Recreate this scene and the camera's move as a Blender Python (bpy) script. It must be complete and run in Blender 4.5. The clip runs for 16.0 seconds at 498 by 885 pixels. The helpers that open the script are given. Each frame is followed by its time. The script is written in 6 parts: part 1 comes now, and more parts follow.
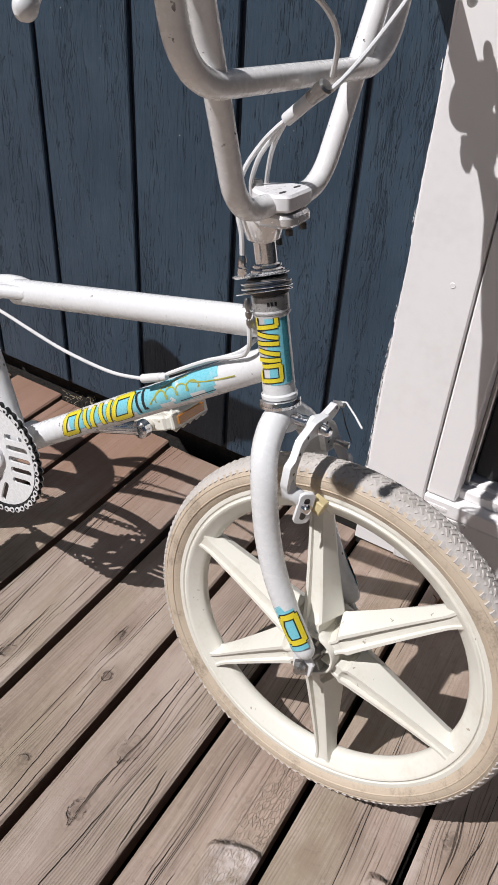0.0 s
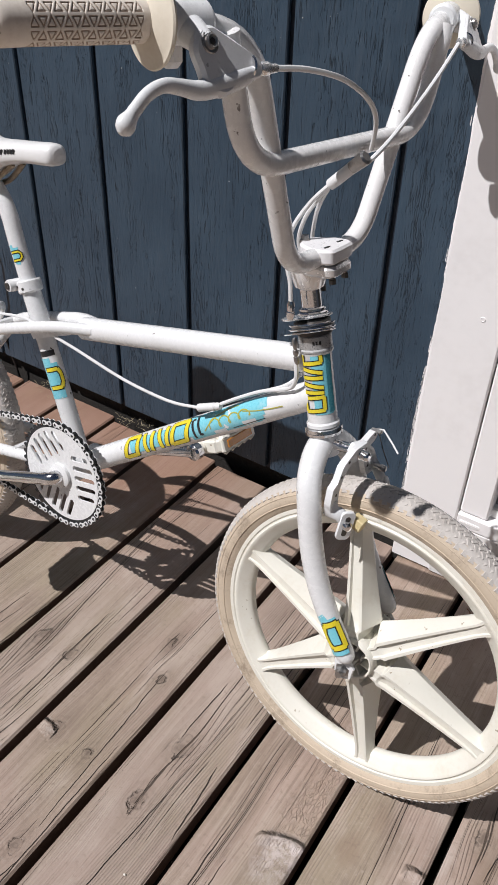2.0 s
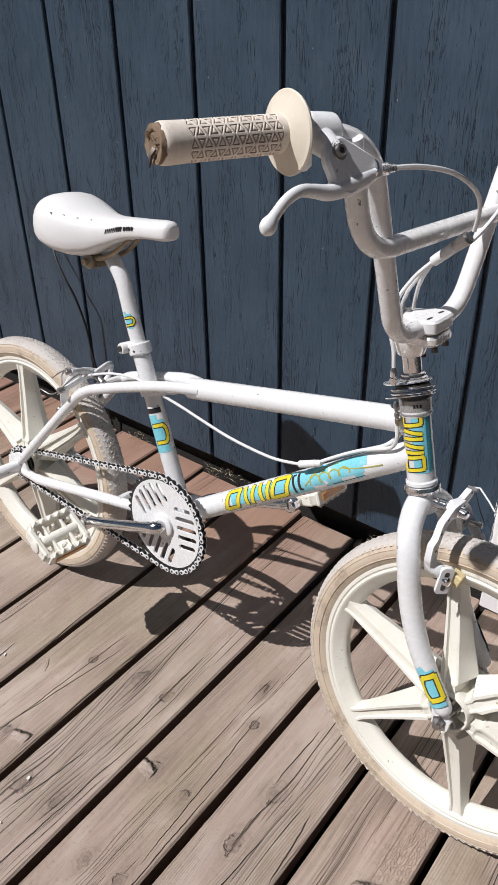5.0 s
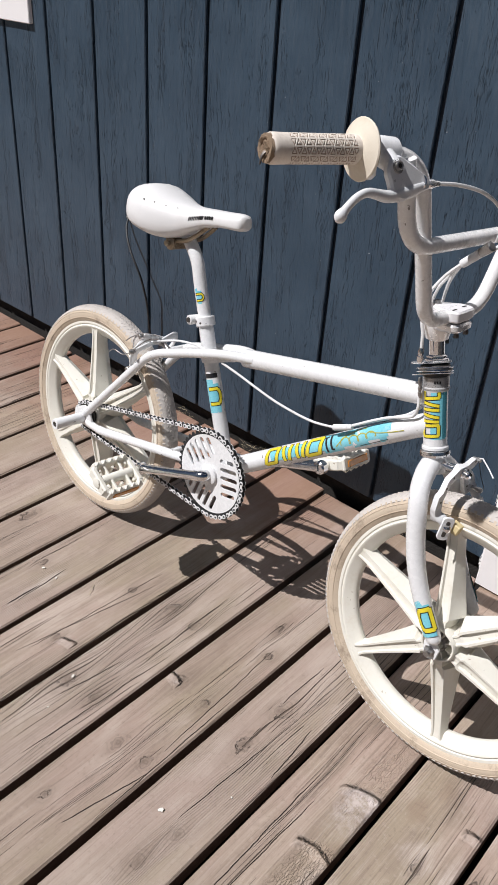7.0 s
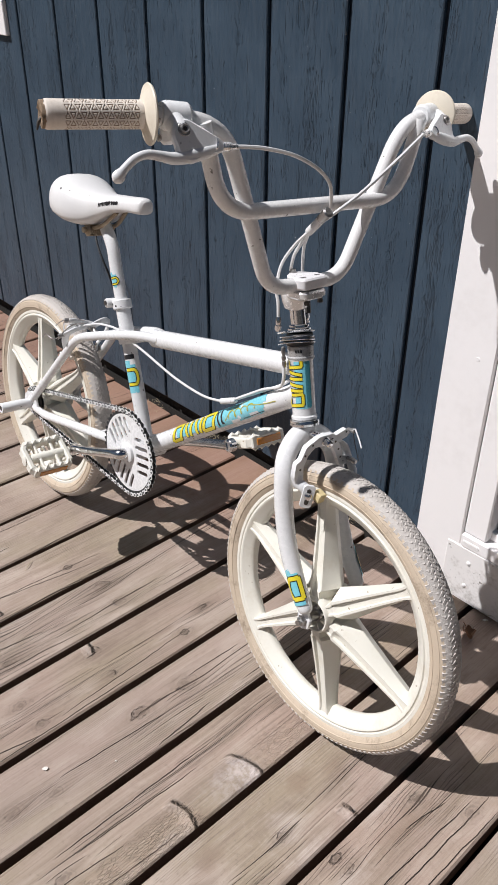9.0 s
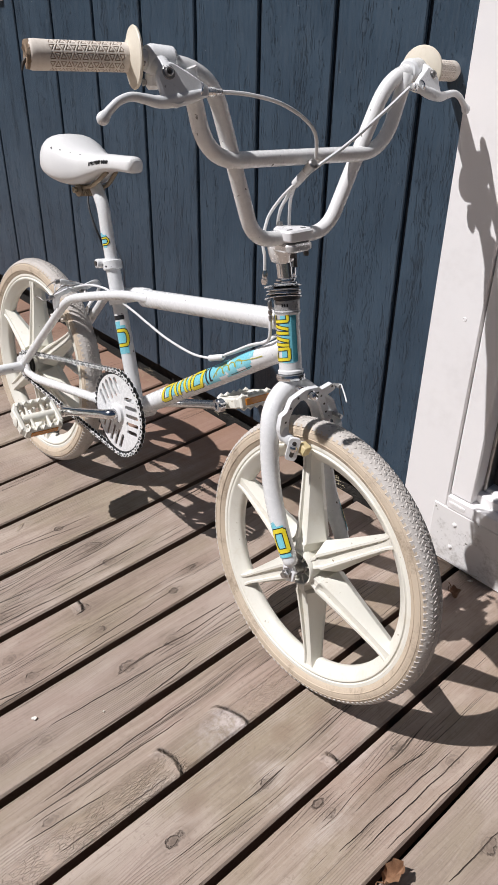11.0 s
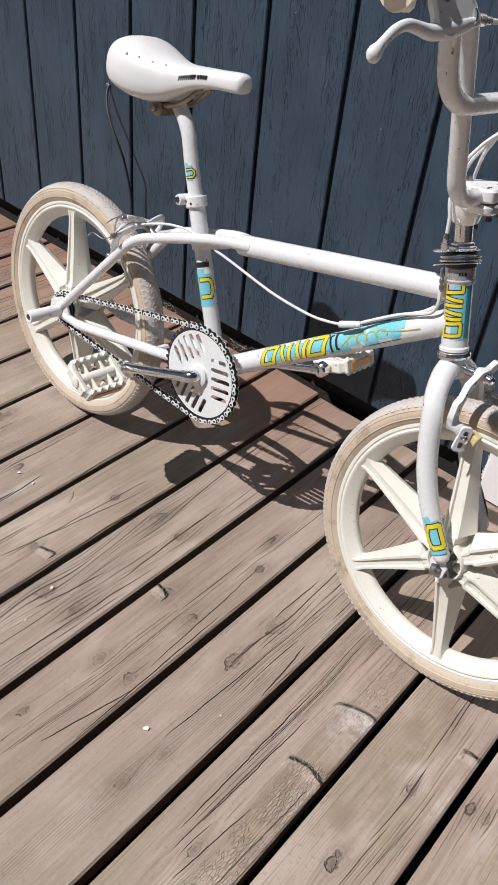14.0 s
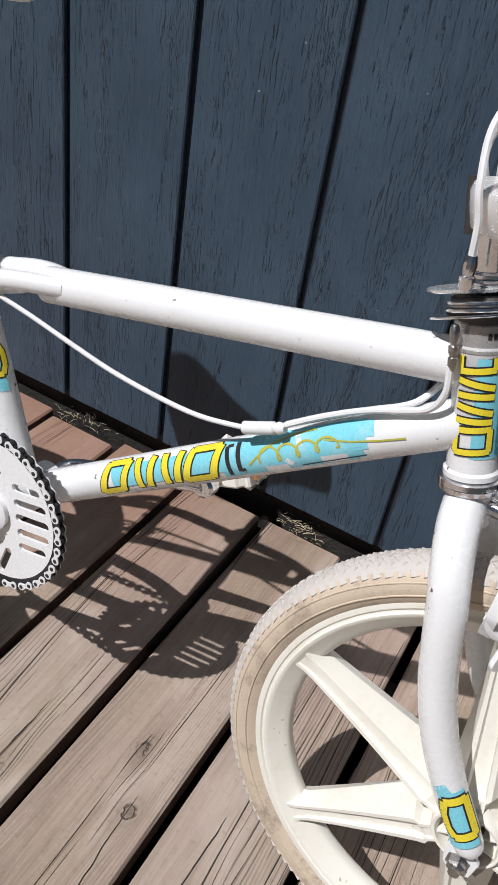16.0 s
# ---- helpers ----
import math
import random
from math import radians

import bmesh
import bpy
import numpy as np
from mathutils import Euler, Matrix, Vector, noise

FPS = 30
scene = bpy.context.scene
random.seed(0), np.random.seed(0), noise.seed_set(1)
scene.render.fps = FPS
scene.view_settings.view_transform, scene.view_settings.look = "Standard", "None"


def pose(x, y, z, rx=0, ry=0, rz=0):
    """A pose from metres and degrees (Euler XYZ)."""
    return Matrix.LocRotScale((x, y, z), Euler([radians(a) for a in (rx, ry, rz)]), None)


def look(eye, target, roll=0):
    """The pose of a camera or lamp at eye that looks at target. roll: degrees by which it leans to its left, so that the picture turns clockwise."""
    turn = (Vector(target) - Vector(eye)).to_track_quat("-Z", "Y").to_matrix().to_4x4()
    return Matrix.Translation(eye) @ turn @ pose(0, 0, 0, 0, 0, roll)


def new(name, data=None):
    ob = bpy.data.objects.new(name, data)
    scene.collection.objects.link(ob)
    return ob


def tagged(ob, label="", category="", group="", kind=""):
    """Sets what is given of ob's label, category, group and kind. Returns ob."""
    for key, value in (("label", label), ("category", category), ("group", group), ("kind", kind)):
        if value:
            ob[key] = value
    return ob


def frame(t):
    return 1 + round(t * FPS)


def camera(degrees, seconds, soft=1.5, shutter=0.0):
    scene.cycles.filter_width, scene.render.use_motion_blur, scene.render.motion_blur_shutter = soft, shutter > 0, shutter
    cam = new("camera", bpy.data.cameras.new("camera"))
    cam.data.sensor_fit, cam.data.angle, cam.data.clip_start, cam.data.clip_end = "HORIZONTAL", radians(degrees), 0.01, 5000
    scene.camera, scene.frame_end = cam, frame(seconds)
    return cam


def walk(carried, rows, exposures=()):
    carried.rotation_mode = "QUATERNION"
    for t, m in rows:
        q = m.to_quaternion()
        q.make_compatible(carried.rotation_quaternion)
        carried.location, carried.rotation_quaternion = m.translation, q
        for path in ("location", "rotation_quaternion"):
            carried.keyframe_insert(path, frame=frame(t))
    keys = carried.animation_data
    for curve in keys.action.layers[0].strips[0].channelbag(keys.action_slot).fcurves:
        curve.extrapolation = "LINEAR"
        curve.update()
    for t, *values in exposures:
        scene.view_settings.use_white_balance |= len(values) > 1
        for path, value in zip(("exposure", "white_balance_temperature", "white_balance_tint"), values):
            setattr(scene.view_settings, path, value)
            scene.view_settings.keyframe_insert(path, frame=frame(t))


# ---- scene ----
from mathutils.geometry import tessellate_polygon

cam = camera(36.1, 16.0, soft=1.4)
METRES, EYE, TILT, LEAN, TURN = 2.0, 1.019, 0.0, 0.0, 29.2
ROWS = [
    (0.0, 0.0, 0.0, 0.0, 2.39, -37.78, -3.08),
    (0.5, 0.0116, 0.003, -0.0033, 1.21, -39.26, -3.52),
    (1.0, 0.0071, -0.0033, 0.0033, 1.86, -39.14, -3.37),
    (1.5, -0.0035, -0.0142, 0.0128, 3.21, -37.92, -2.6),
    (2.0, -0.0065, -0.0356, 0.033, 4.65, -36.68, -1.54),
    (2.5, -0.0176, -0.0399, 0.0393, 6.04, -35.44, -0.63),
    (3.0, -0.0254, -0.0474, 0.0415, 7.16, -34.51, 0.15),
    (3.5, -0.0239, -0.051, 0.0407, 7.95, -33.9, 0.77),
    (4.0, -0.0268, -0.0551, 0.0433, 8.38, -33.56, 1.25),
    (4.2, -0.0278, -0.0551, 0.0457, 8.55, -33.68, 1.46),
    (6.3, -0.0391, -0.1024, 0.0724, 11.30, -32.60, -2.13),
    (6.5, -0.0463, -0.1317, 0.0739, 11.91, -32.57, -2.67),
    (7.0, -0.0291, -0.1715, 0.0762, 13.37, -32.56, -3.48),
    (7.5, 0.0367, -0.1682, 0.0802, 14.77, -32.37, -3.13),
    (8.0, 0.1042, -0.1599, 0.0772, 16.32, -32.0, -1.95),
    (8.5, 0.1324, -0.1565, 0.0679, 17.69, -31.55, -0.78),
    (8.7, 0.1346, -0.1558, 0.0648, 18.19, -31.46, -0.44),
    (10.8, 0.1524, -0.1708, 0.0428, 18.83, -32.49, -0.30),
    (11.0, 0.1513, -0.1725, 0.0424, 18.44, -32.72, -0.84),
    (11.5, 0.1435, -0.1567, 0.032, 17.48, -33.59, -1.91),
    (12.0, 0.0992, -0.1176, 0.0121, 16.66, -34.9, -3.78),
    (12.5, 0.0817, -0.1135, 0.0079, 16.21, -36.25, -5.48),
    (13.0, 0.0755, -0.1277, 0.0129, 16.86, -37.43, -6.52),
    (13.5, 0.0292, -0.1314, 0.0318, 16.71, -38.85, -5.96),
    (14.0, -0.0485, -0.1248, 0.0385, 12.83, -39.75, -5.07),
    (14.5, -0.0608, -0.1276, 0.0458, 9.95, -39.7, -4.38),
    (15.0, -0.0428, -0.0908, 0.0338, 7.01, -39.21, -4.42),
    (15.5, -0.0386, 0.0077, 0.0007, 4.24, -38.49, -5.64),
    (16.0, -0.0879, 0.136, -0.0726, 0.85, -37.54, -8.2),
]
walk(cam, [(t, pose(0, 0, EYE, TILT, LEAN, TURN) @ pose(METRES * x, METRES * y, METRES * z, 90 + pitch, roll, yaw)) for t, x, y, z, yaw, pitch, roll in ROWS],
     exposures=[(0, -0.16, 6200, 13), (2, -0.15, 6200, 13), (4, -0.10, 6200, 13), (7, 0.01, 6200, 13), (11, -0.02, 6200, 13), (14.5, -0.08, 6230, 13), (16, -0.08, 6130, 12)])

# ---- light ----
SUN = Vector((-0.390, -0.585, 1.0)).normalized()          # towards the sun
world = bpy.data.worlds.new("world")
scene.world = world
world.use_nodes = True
wn = world.node_tree
sky = wn.nodes.new("ShaderNodeTexSky")
sky.sky_type, sky.sun_disc = "NISHITA", False
sky.sun_elevation = math.asin(SUN.z)
sky.sun_rotation = math.atan2(SUN.x, SUN.y)
wn.links.new(sky.outputs[0], wn.nodes["Background"].inputs[0])
wn.nodes["Background"].inputs[1].default_value = 0.018
sun_data = bpy.data.lights.new("sun", "SUN")
sun_data.energy, sun_data.angle, sun_data.color = 5.0, radians(0.5), (1.0, 0.965, 0.92)
sun = new("sun", sun_data)
sun.matrix_world = look(SUN * 10, (0, 0, 0))


# ---- material helpers ----
class Nodes:
    """A short way to write node trees."""

    def __init__(self, name):
        self.mat = bpy.data.materials.new(name)
        self.mat.use_nodes = True
        self.tree = self.mat.node_tree
        self.bsdf = self.tree.nodes["Principled BSDF"]

    def put(self, socket, value):
        if isinstance(value, bpy.types.NodeSocket):
            self.tree.links.new(value, socket)
        else:
            socket.default_value = value

    def node(self, kind, inputs=(), operation="", data_type="", blend_type=""):
        n = self.tree.nodes.new("ShaderNode" + kind)
        if data_type:
            n.data_type, n.blend_type = data_type, blend_type
        if operation:
            n.operation = operation
        for key, value in dict(inputs).items():
            self.put(n.inputs[key], value)
        return n

    def math(self, op, a, b=0.0, c=0.0):
        return self.node("Math", {0: a, 1: b, 2: c}, operation=op).outputs[0]

    def vmath(self, op, a, b=(0, 0, 0)):
        n = self.node("VectorMath", {0: a, 1: b}, operation=op)
        return n.outputs["Value"] if op == "LENGTH" else n.outputs["Vector"]

    def noise(self, vec, scale, detail=3.0, rough=0.55):
        return self.node("TexNoise", {"Vector": vec, "Scale": scale, "Detail": detail, "Roughness": rough}).outputs[0]

    def ramp(self, fac, lo, hi, a=0.0, b=1.0, smooth=True):
        n = self.node("MapRange", {"Value": fac, "From Min": lo, "From Max": hi, "To Min": a, "To Max": b})
        n.interpolation_type = "SMOOTHSTEP" if smooth else "LINEAR"
        return n.outputs[0]

    def mix(self, fac, a, b, blend="MIX"):
        n = self.node("Mix", data_type="RGBA", blend_type=blend)
        self.put(n.inputs[0], fac)
        self.put(n.inputs[6], a if isinstance(a, bpy.types.NodeSocket) else (*a, 1))
        self.put(n.inputs[7], b if isinstance(b, bpy.types.NodeSocket) else (*b, 1))
        return n.outputs[2]

    def position(self):
        return self.node("NewGeometry").outputs["Position"]

    def object_coords(self):
        return self.node("TexCoord").outputs["Object"]

    def bump(self, height, distance, strength=1.0):
        n = self.node("Bump", {"Height": height, "Distance": distance, "Strength": strength})
        self.put(self.bsdf.inputs["Normal"], n.outputs[0])

    def set(self, **values):
        for key, value in values.items():
            name = {"color": "Base Color", "rough": "Roughness", "metal": "Metallic", "coat": "Coat Weight", "spec": "Specular IOR Level",
                    "subsurface": "Subsurface Weight", "transmission": "Transmission Weight", "ior": "IOR", "alpha": "Alpha"}[key]
            if key == "color" and isinstance(value, tuple):
                value = (*value, 1)
            self.put(self.bsdf.inputs[name], value)
        return self.mat


def surface(name, color, rough, grime=(0.3, 0.26, 0.2), amount=0.25, scale=18.0, metal=0.0, coat=0.0, relief=0.0004, chips=None, spec=0.5, chipped=0.70):
    """Paint, plastic, rubber or metal with uneven dirt at two scales and fine relief; chips: the colour of small nicks."""
    n = Nodes(name)
    p = n.object_coords()
    big, small = n.noise(p, scale, 4), n.noise(p, scale * 9, 3)
    dirt = n.math("MULTIPLY", n.ramp(n.math("ADD", n.math("MULTIPLY", big, 0.7), n.math("MULTIPLY", small, 0.3)), 0.48, 0.75), amount)
    col = n.mix(dirt, color, grime)
    if chips:
        nick = n.ramp(n.noise(p, 110.0, 2), chipped, chipped + 0.03)
        nick = n.math("MULTIPLY", nick, n.ramp(n.noise(p, 14.0, 1), 0.46, 0.58))
        col = n.mix(nick, col, chips)
    n.bump(n.math("ADD", n.noise(p, scale * 20, 2), n.math("MULTIPLY", big, 0.6)), relief)
    return n.set(color=col, rough=n.ramp(small, 0.3, 0.7, max(rough - 0.08, 0.03), rough + 0.1), metal=metal, coat=coat, spec=spec)


KNOTS = [(-0.741, 0.473, 0.026), (-0.674, 0.472, 0.019), (-1.212, 0.435, 0.028), (-1.244, 0.401, 0.020), (-0.514, 0.522, 0.015), (-0.592, 0.359, 0.019), (-0.744, 0.207, 0.028), (-0.676, 0.219, 0.020),
         (-0.570, 0.185, 0.018), (-0.408, 0.443, 0.028), (-0.411, 0.339, 0.024), (-0.842, 0.450, 0.015), (-0.932, 0.371, 0.018), (-1.047, 0.363, 0.016), (-0.846, 0.251, 0.017), (-0.547, 0.592, 0.016),
         (-0.522, 0.353, 0.016), (0.026, 0.574, 0.020), (0.005, 0.403, 0.014), (0.028, 0.406, 0.013), (-0.097, 0.203, 0.019), (-0.073, 0.366, 0.014), (-0.245, 0.082, 0.015), (-0.508, 0.196, 0.018),
         (-0.578, 0.041, 0.014), (-0.375, 0.146, 0.016), (-0.387, 0.074, 0.018), (0.10, 0.62, 0.018), (-1.05, 0.10, 0.022), (0.219, 0.542, 0.022)]
# long drying cracks: x and y of both ends, width
SPLITS = [(0.211, 0.451, 0.218, 0.579, 1.3), (0.089, 0.640, 0.076, 0.361, 1.1), (0.105, 0.672, 0.099, 0.391, 1.2), (0.129, 0.659, 0.121, 0.419, 1.0), (0.062, 0.606, 0.046, 0.515, 0.8), (-0.410, 0.331, -0.410, 0.415, 2.4), (-0.333, 0.318, -0.346, 0.452, 1.4),
          (-0.520, 0.026, -0.488, 0.189, 1.3), (-0.487, 0.059, -0.492, 0.399, 1.1), (-0.500, 0.221, -0.517, 0.552, 0.9), (-0.669, 0.050, -0.656, 0.315, 1.1), (-0.726, 0.169, -0.704, 0.315, 1.4), (-0.394, 0.158, -0.380, 0.381, 1.0),
          (-0.871, 0.164, -0.816, 0.506, 1.0), (-0.858, 0.192, -0.836, 0.542, 0.9), (-0.419, 0.450, -0.418, 0.582, 1.1), (-0.194, 0.060, -0.185, 0.262, 1.1), (-0.279, 0.080, -0.280, 0.397, 1.2), (-0.264, 0.110, -0.256, 0.352, 0.9),
          (-0.672, 0.307, -0.682, 0.588, 1.0), (-0.241, 0.031, -0.226, 0.182, 0.9), (-0.990, 0.231, -0.993, 0.316, 2.4), (-0.984, 0.251, -0.995, 0.391, 1.6)]

# stains on the boards: x, y, half width, half length, +1 pale or -1 brown
PATCHES = [(-0.993, 0.316, 0.016, 0.075, 1), (-0.032, 0.385, 0.016, 0.050, 1), (0.043, 0.388, 0.018, 0.060, 1), (-0.076, 0.379, 0.030, 0.050, 1), (-0.180, 0.238, 0.020, 0.050, 1), (-0.006, 0.511, 0.020, 0.050, 1), (-0.122, 0.456, 0.022, 0.035, -1), (-0.125, 0.263, 0.022, 0.030, -1), (-0.183, 0.291, 0.020, 0.030, -1), (-0.104, 0.520, 0.020, 0.030, -1), (0.044, 0.515, 0.020, 0.060, -1)]


def deck_wood(knots, scars, splits=(), patches=(), calm=0.0):
    """Weathered grey-brown deck stain: grain along y, knots that bend it, drying cracks, branch scars and a pale worn patch."""
    n = Nodes("deck_wood")
    p = n.position()
    rnd = n.node("ObjectInfo").outputs["Random"]
    bend, knot, core = None, None, None
    for kx, ky, kr in knots or [(9.0, 9.0, 0.02)]:
        v = n.vmath("SUBTRACT", p, (kx, ky, 0))
        far = n.vmath("LENGTH", n.vmath("MULTIPLY", v, (1 / (kr * 1.6), 1 / (kr * 4.6), 0)))
        near = n.vmath("LENGTH", n.vmath("MULTIPLY", v, (1 / (kr * 0.42), 1 / (kr * 0.62), 0)))
        pull = n.node("VectorMath", {0: v, "Scale": n.ramp(far, 0.0, 1.0, -0.62, 0.0)}, operation="SCALE").outputs[0]
        bend = pull if bend is None else n.vmath("ADD", bend, pull)
        k = n.ramp(far, 0.1, 0.8, 1.0, 0.0)
        knot = k if knot is None else n.math("MAXIMUM", knot, k)
        core = near if core is None else n.math("MINIMUM", core, near)
    wob = n.node("TexNoise", {"Vector": n.vmath("MULTIPLY", p, (7, 2.2, 5)), "Scale": 1.0, "Detail": 2.0}).outputs["Color"]
    wob = n.vmath("MULTIPLY", n.vmath("SUBTRACT", wob, (0.5, 0.5, 0.5)), (0.026, 0, 0))
    q = n.vmath("ADD", n.vmath("ADD", p, n.vmath("MULTIPLY", bend, (1, 0, 0))), wob)
    shift = n.node("CombineXYZ", {0: n.math("MULTIPLY", rnd, 37.0), 1: n.math("MULTIPLY", rnd, 91.0), 2: n.math("MULTIPLY", rnd, 13.0)}).outputs[0]
    q = n.vmath("ADD", q, shift)
    sep = n.node("SeparateXYZ", {0: q}).outputs
    streak = n.noise(n.vmath("MULTIPLY", q, (70, 0.9, 30)), 1.0, 4, 0.6)
    fibre = n.noise(n.vmath("MULTIPLY", q, (360, 6, 120)), 1.0, 5, 0.7)
    blotch = n.noise(n.vmath("MULTIPLY", q, (9, 3.5, 5)), 1.0, 4, 0.6)
    hue = n.noise(n.vmath("ADD", n.vmath("MULTIPLY", q, (7, 3.0, 5)), (4, 7, 1)), 1.0, 3, 0.6)
    scuff = n.noise(n.vmath("ADD", p, shift), 26.0, 5, 0.65)
    dust = n.noise(n.vmath("ADD", p, shift), 150.0, 3, 0.6)
    col = n.mix(n.ramp(streak, 0.32, 0.70), (0.300, 0.232, 0.182), (0.425, 0.338, 0.272))
    col = n.mix(n.ramp(hue, 0.47, 0.62, 0.0, 0.80), col, (0.335, 0.275, 0.195))
    col = n.mix(n.ramp(hue, 0.48, 0.36, 0.0, 0.60), col, (0.400, 0.298, 0.250))
    col = n.mix(n.ramp(blotch, 0.50, 0.66, 0.0, 0.72), col, (0.520, 0.432, 0.366))
    col = n.mix(n.ramp(blotch, 0.46, 0.32, 0.0, 0.62), col, (0.225, 0.172, 0.132))
    col = n.mix(n.ramp(fibre, 0.50, 0.70, 0.0, 0.52), col, (0.460, 0.385, 0.325))
    col = n.mix(n.ramp(fibre, 0.50, 0.31, 0.0, 0.52), col, (0.18, 0.135, 0.105))
    col = n.mix(n.ramp(scuff, 0.58, 0.80, 0.0, 0.35), col, (0.16, 0.124, 0.10))
    col = n.mix(n.ramp(dust, 0.56, 0.78, 0.0, 0.42), col, (0.47, 0.405, 0.35))
    col = n.mix(n.ramp(dust, 0.44, 0.26, 0.0, 0.38), col, (0.17, 0.13, 0.10))
    own = n.math("FRACT", n.math("MULTIPLY", rnd, 13.7))
    col = n.mix(n.ramp(own, 0.55, 1.0, 0.0, 0.55, False), col, (0.440, 0.330, 0.245))
    col = n.mix(n.ramp(own, 0.45, 0.0, 0.0, 0.40, False), col, (0.335, 0.268, 0.230))
    tone = n.ramp(n.math("FRACT", n.math("MULTIPLY", rnd, 7.31)), 0.0, 1.0, 0.0, 0.24, False)
    col = n.mix(tone, col, (0.215, 0.155, 0.118))
    for px, py, rx, ry, kind in patches:
        far = n.vmath("LENGTH", n.vmath("MULTIPLY", n.vmath("SUBTRACT", p, (px, py, 0)), (1 / rx, 1 / ry, 0)))
        far = n.math("ADD", far, n.math("MULTIPLY", n.math("SUBTRACT", scuff, 0.5), 2.2))
        col = n.mix(n.math("MULTIPLY", n.ramp(far, 0.15, 1.2, 0.8, 0.0), n.ramp(fibre, 0.35, 0.62, 0.25, 0.75)), col, (0.56, 0.485, 0.44) if kind > 0 else (0.235, 0.165, 0.118))
    # redder, less weathered ends under the wall
    ends = n.ramp(n.math("ADD", n.node("SeparateXYZ", {0: p}).outputs[1], n.math("MULTIPLY", scuff, 0.3)), 0.74, 1.10)
    ends = n.math("MULTIPLY", ends, n.ramp(n.node("SeparateXYZ", {0: p}).outputs[0], -0.85, -0.55, 0.66, 0.16))
    col = n.mix(ends, col, (0.275, 0.138, 0.090))
    # summer and winter rings that stand out in weathered zones
    drift = n.noise(n.vmath("MULTIPLY", q, (6, 1.1, 3)), 1.0, 2, 0.5)
    ringed = n.ramp(n.noise(n.vmath("ADD", n.vmath("MULTIPLY", q, (12, 2.2, 5)), (9, 2, 4)), 1.0, 2), 0.48, 0.66)
    lines = n.math("SINE", n.math("ADD", n.math("MULTIPLY", sep[0], 1500.0), n.math("MULTIPLY", drift, 60.0)))
    lines = n.math("MULTIPLY", n.ramp(lines, -0.2, 1.0), ringed)
    col = n.mix(n.math("MULTIPLY", lines, 0.26), col, (0.150, 0.118, 0.098))
    # long drying cracks that follow the grain, in sheaves
    crack, check = None, None
    sheaf = n.noise(n.vmath("ADD", n.vmath("MULTIPLY", q, (14, 1.2, 5)), (2, 5, 8)), 1.0, 2, 0.5)
    sheaf = n.ramp(sheaf, 0.46, 0.62, -0.22, 0.055)
    sheaf = n.math("SUBTRACT", n.math("ADD", sheaf, n.math("MULTIPLY", knot, 0.11)), calm)
    for freq, sway, wide, lo, along_y in ((37, 3.0, 0.024, 0.480, 2.4), (83, 5.2, 0.042, 0.485, 3.4), (190, 12.0, 0.11, 0.49, 5.0)):
        u = n.math("ADD", n.math("MULTIPLY", sep[0], freq), n.math("MULTIPLY", drift, sway))
        off = n.math("ABSOLUTE", n.math("SUBTRACT", n.math("FRACT", u), 0.5))
        seg = n.node("CombineXYZ", {0: n.math("MULTIPLY", n.math("FLOOR", u), 5.37), 1: n.math("MULTIPLY", sep[1], along_y), 2: float(freq)}).outputs[0]
        amount = n.ramp(n.math("ADD", n.noise(seg, 1.0, 2, 0.5), sheaf), lo, lo + 0.10)
        one = n.ramp(n.math("SUBTRACT", off, n.math("MULTIPLY", amount, wide)), -wide * 0.5, 0.004, 1.0, 0.0)
        one = n.math("MULTIPLY", one, n.ramp(amount, 0.05, 0.3))
        if freq > 100:
            check = one
        else:
            crack = one if crack is None else n.math("MAXIMUM", crack, one)
    for x0, y0, x1, y1, wide in splits:
        sy = n.node("SeparateXYZ", {0: p}).outputs
        run = n.ramp(sy[1], y0, y1, 0.0, 1.0, False) if y1 > y0 else n.ramp(sy[1], y1, y0, 1.0, 0.0, False)
        sway = n.math("MULTIPLY", n.math("SUBTRACT", n.noise(n.vmath("MULTIPLY", p, (1, 14, 0)), 1.0, 3, 0.6), 0.5), 0.008)
        off = n.math("ABSOLUTE", n.math("ADD", n.math("SUBTRACT", sy[0], n.math("ADD", n.math("MULTIPLY", run, x1 - x0), x0)), sway))
        fade = n.math("MULTIPLY", n.ramp(run, 0.0, 0.25), n.ramp(run, 0.75, 1.0, 1.0, 0.0))
        half = n.math("MULTIPLY", n.math("ADD", n.math("MULTIPLY", fade, 0.8), 0.15), wide * 0.00068)
        one = n.math("MULTIPLY", n.ramp(n.math("SUBTRACT", off, half), -0.0004, 0.0004, 1.0, 0.0), n.ramp(fade, 0.02, 0.10))
        crack = n.math("MAXIMUM", crack, one)
    col = n.mix(n.math("MULTIPLY", check, 0.42), col, (0.085, 0.065, 0.052))
    col = n.mix(n.math("MULTIPLY", crack, 0.95), col, (0.022, 0.016, 0.013))
    crack = n.math("MAXIMUM", crack, n.math("MULTIPLY", check, 0.45))
    warp = n.noise(p, 70.0, 3, 0.6)
    edge = n.math("ADD", core, n.math("MULTIPLY", n.math("SUBTRACT", warp, 0.5), 2.4))
    inner = n.ramp(edge, 0.45, 1.05, 1.0, 0.0)
    rim = n.math("MULTIPLY", n.ramp(edge, 0.72, 0.95, 0.0, 1.0), n.ramp(edge, 0.95, 1.25, 1.0, 0.0))
    rim = n.math("MULTIPLY", rim, n.ramp(scuff, 0.47, 0.58))
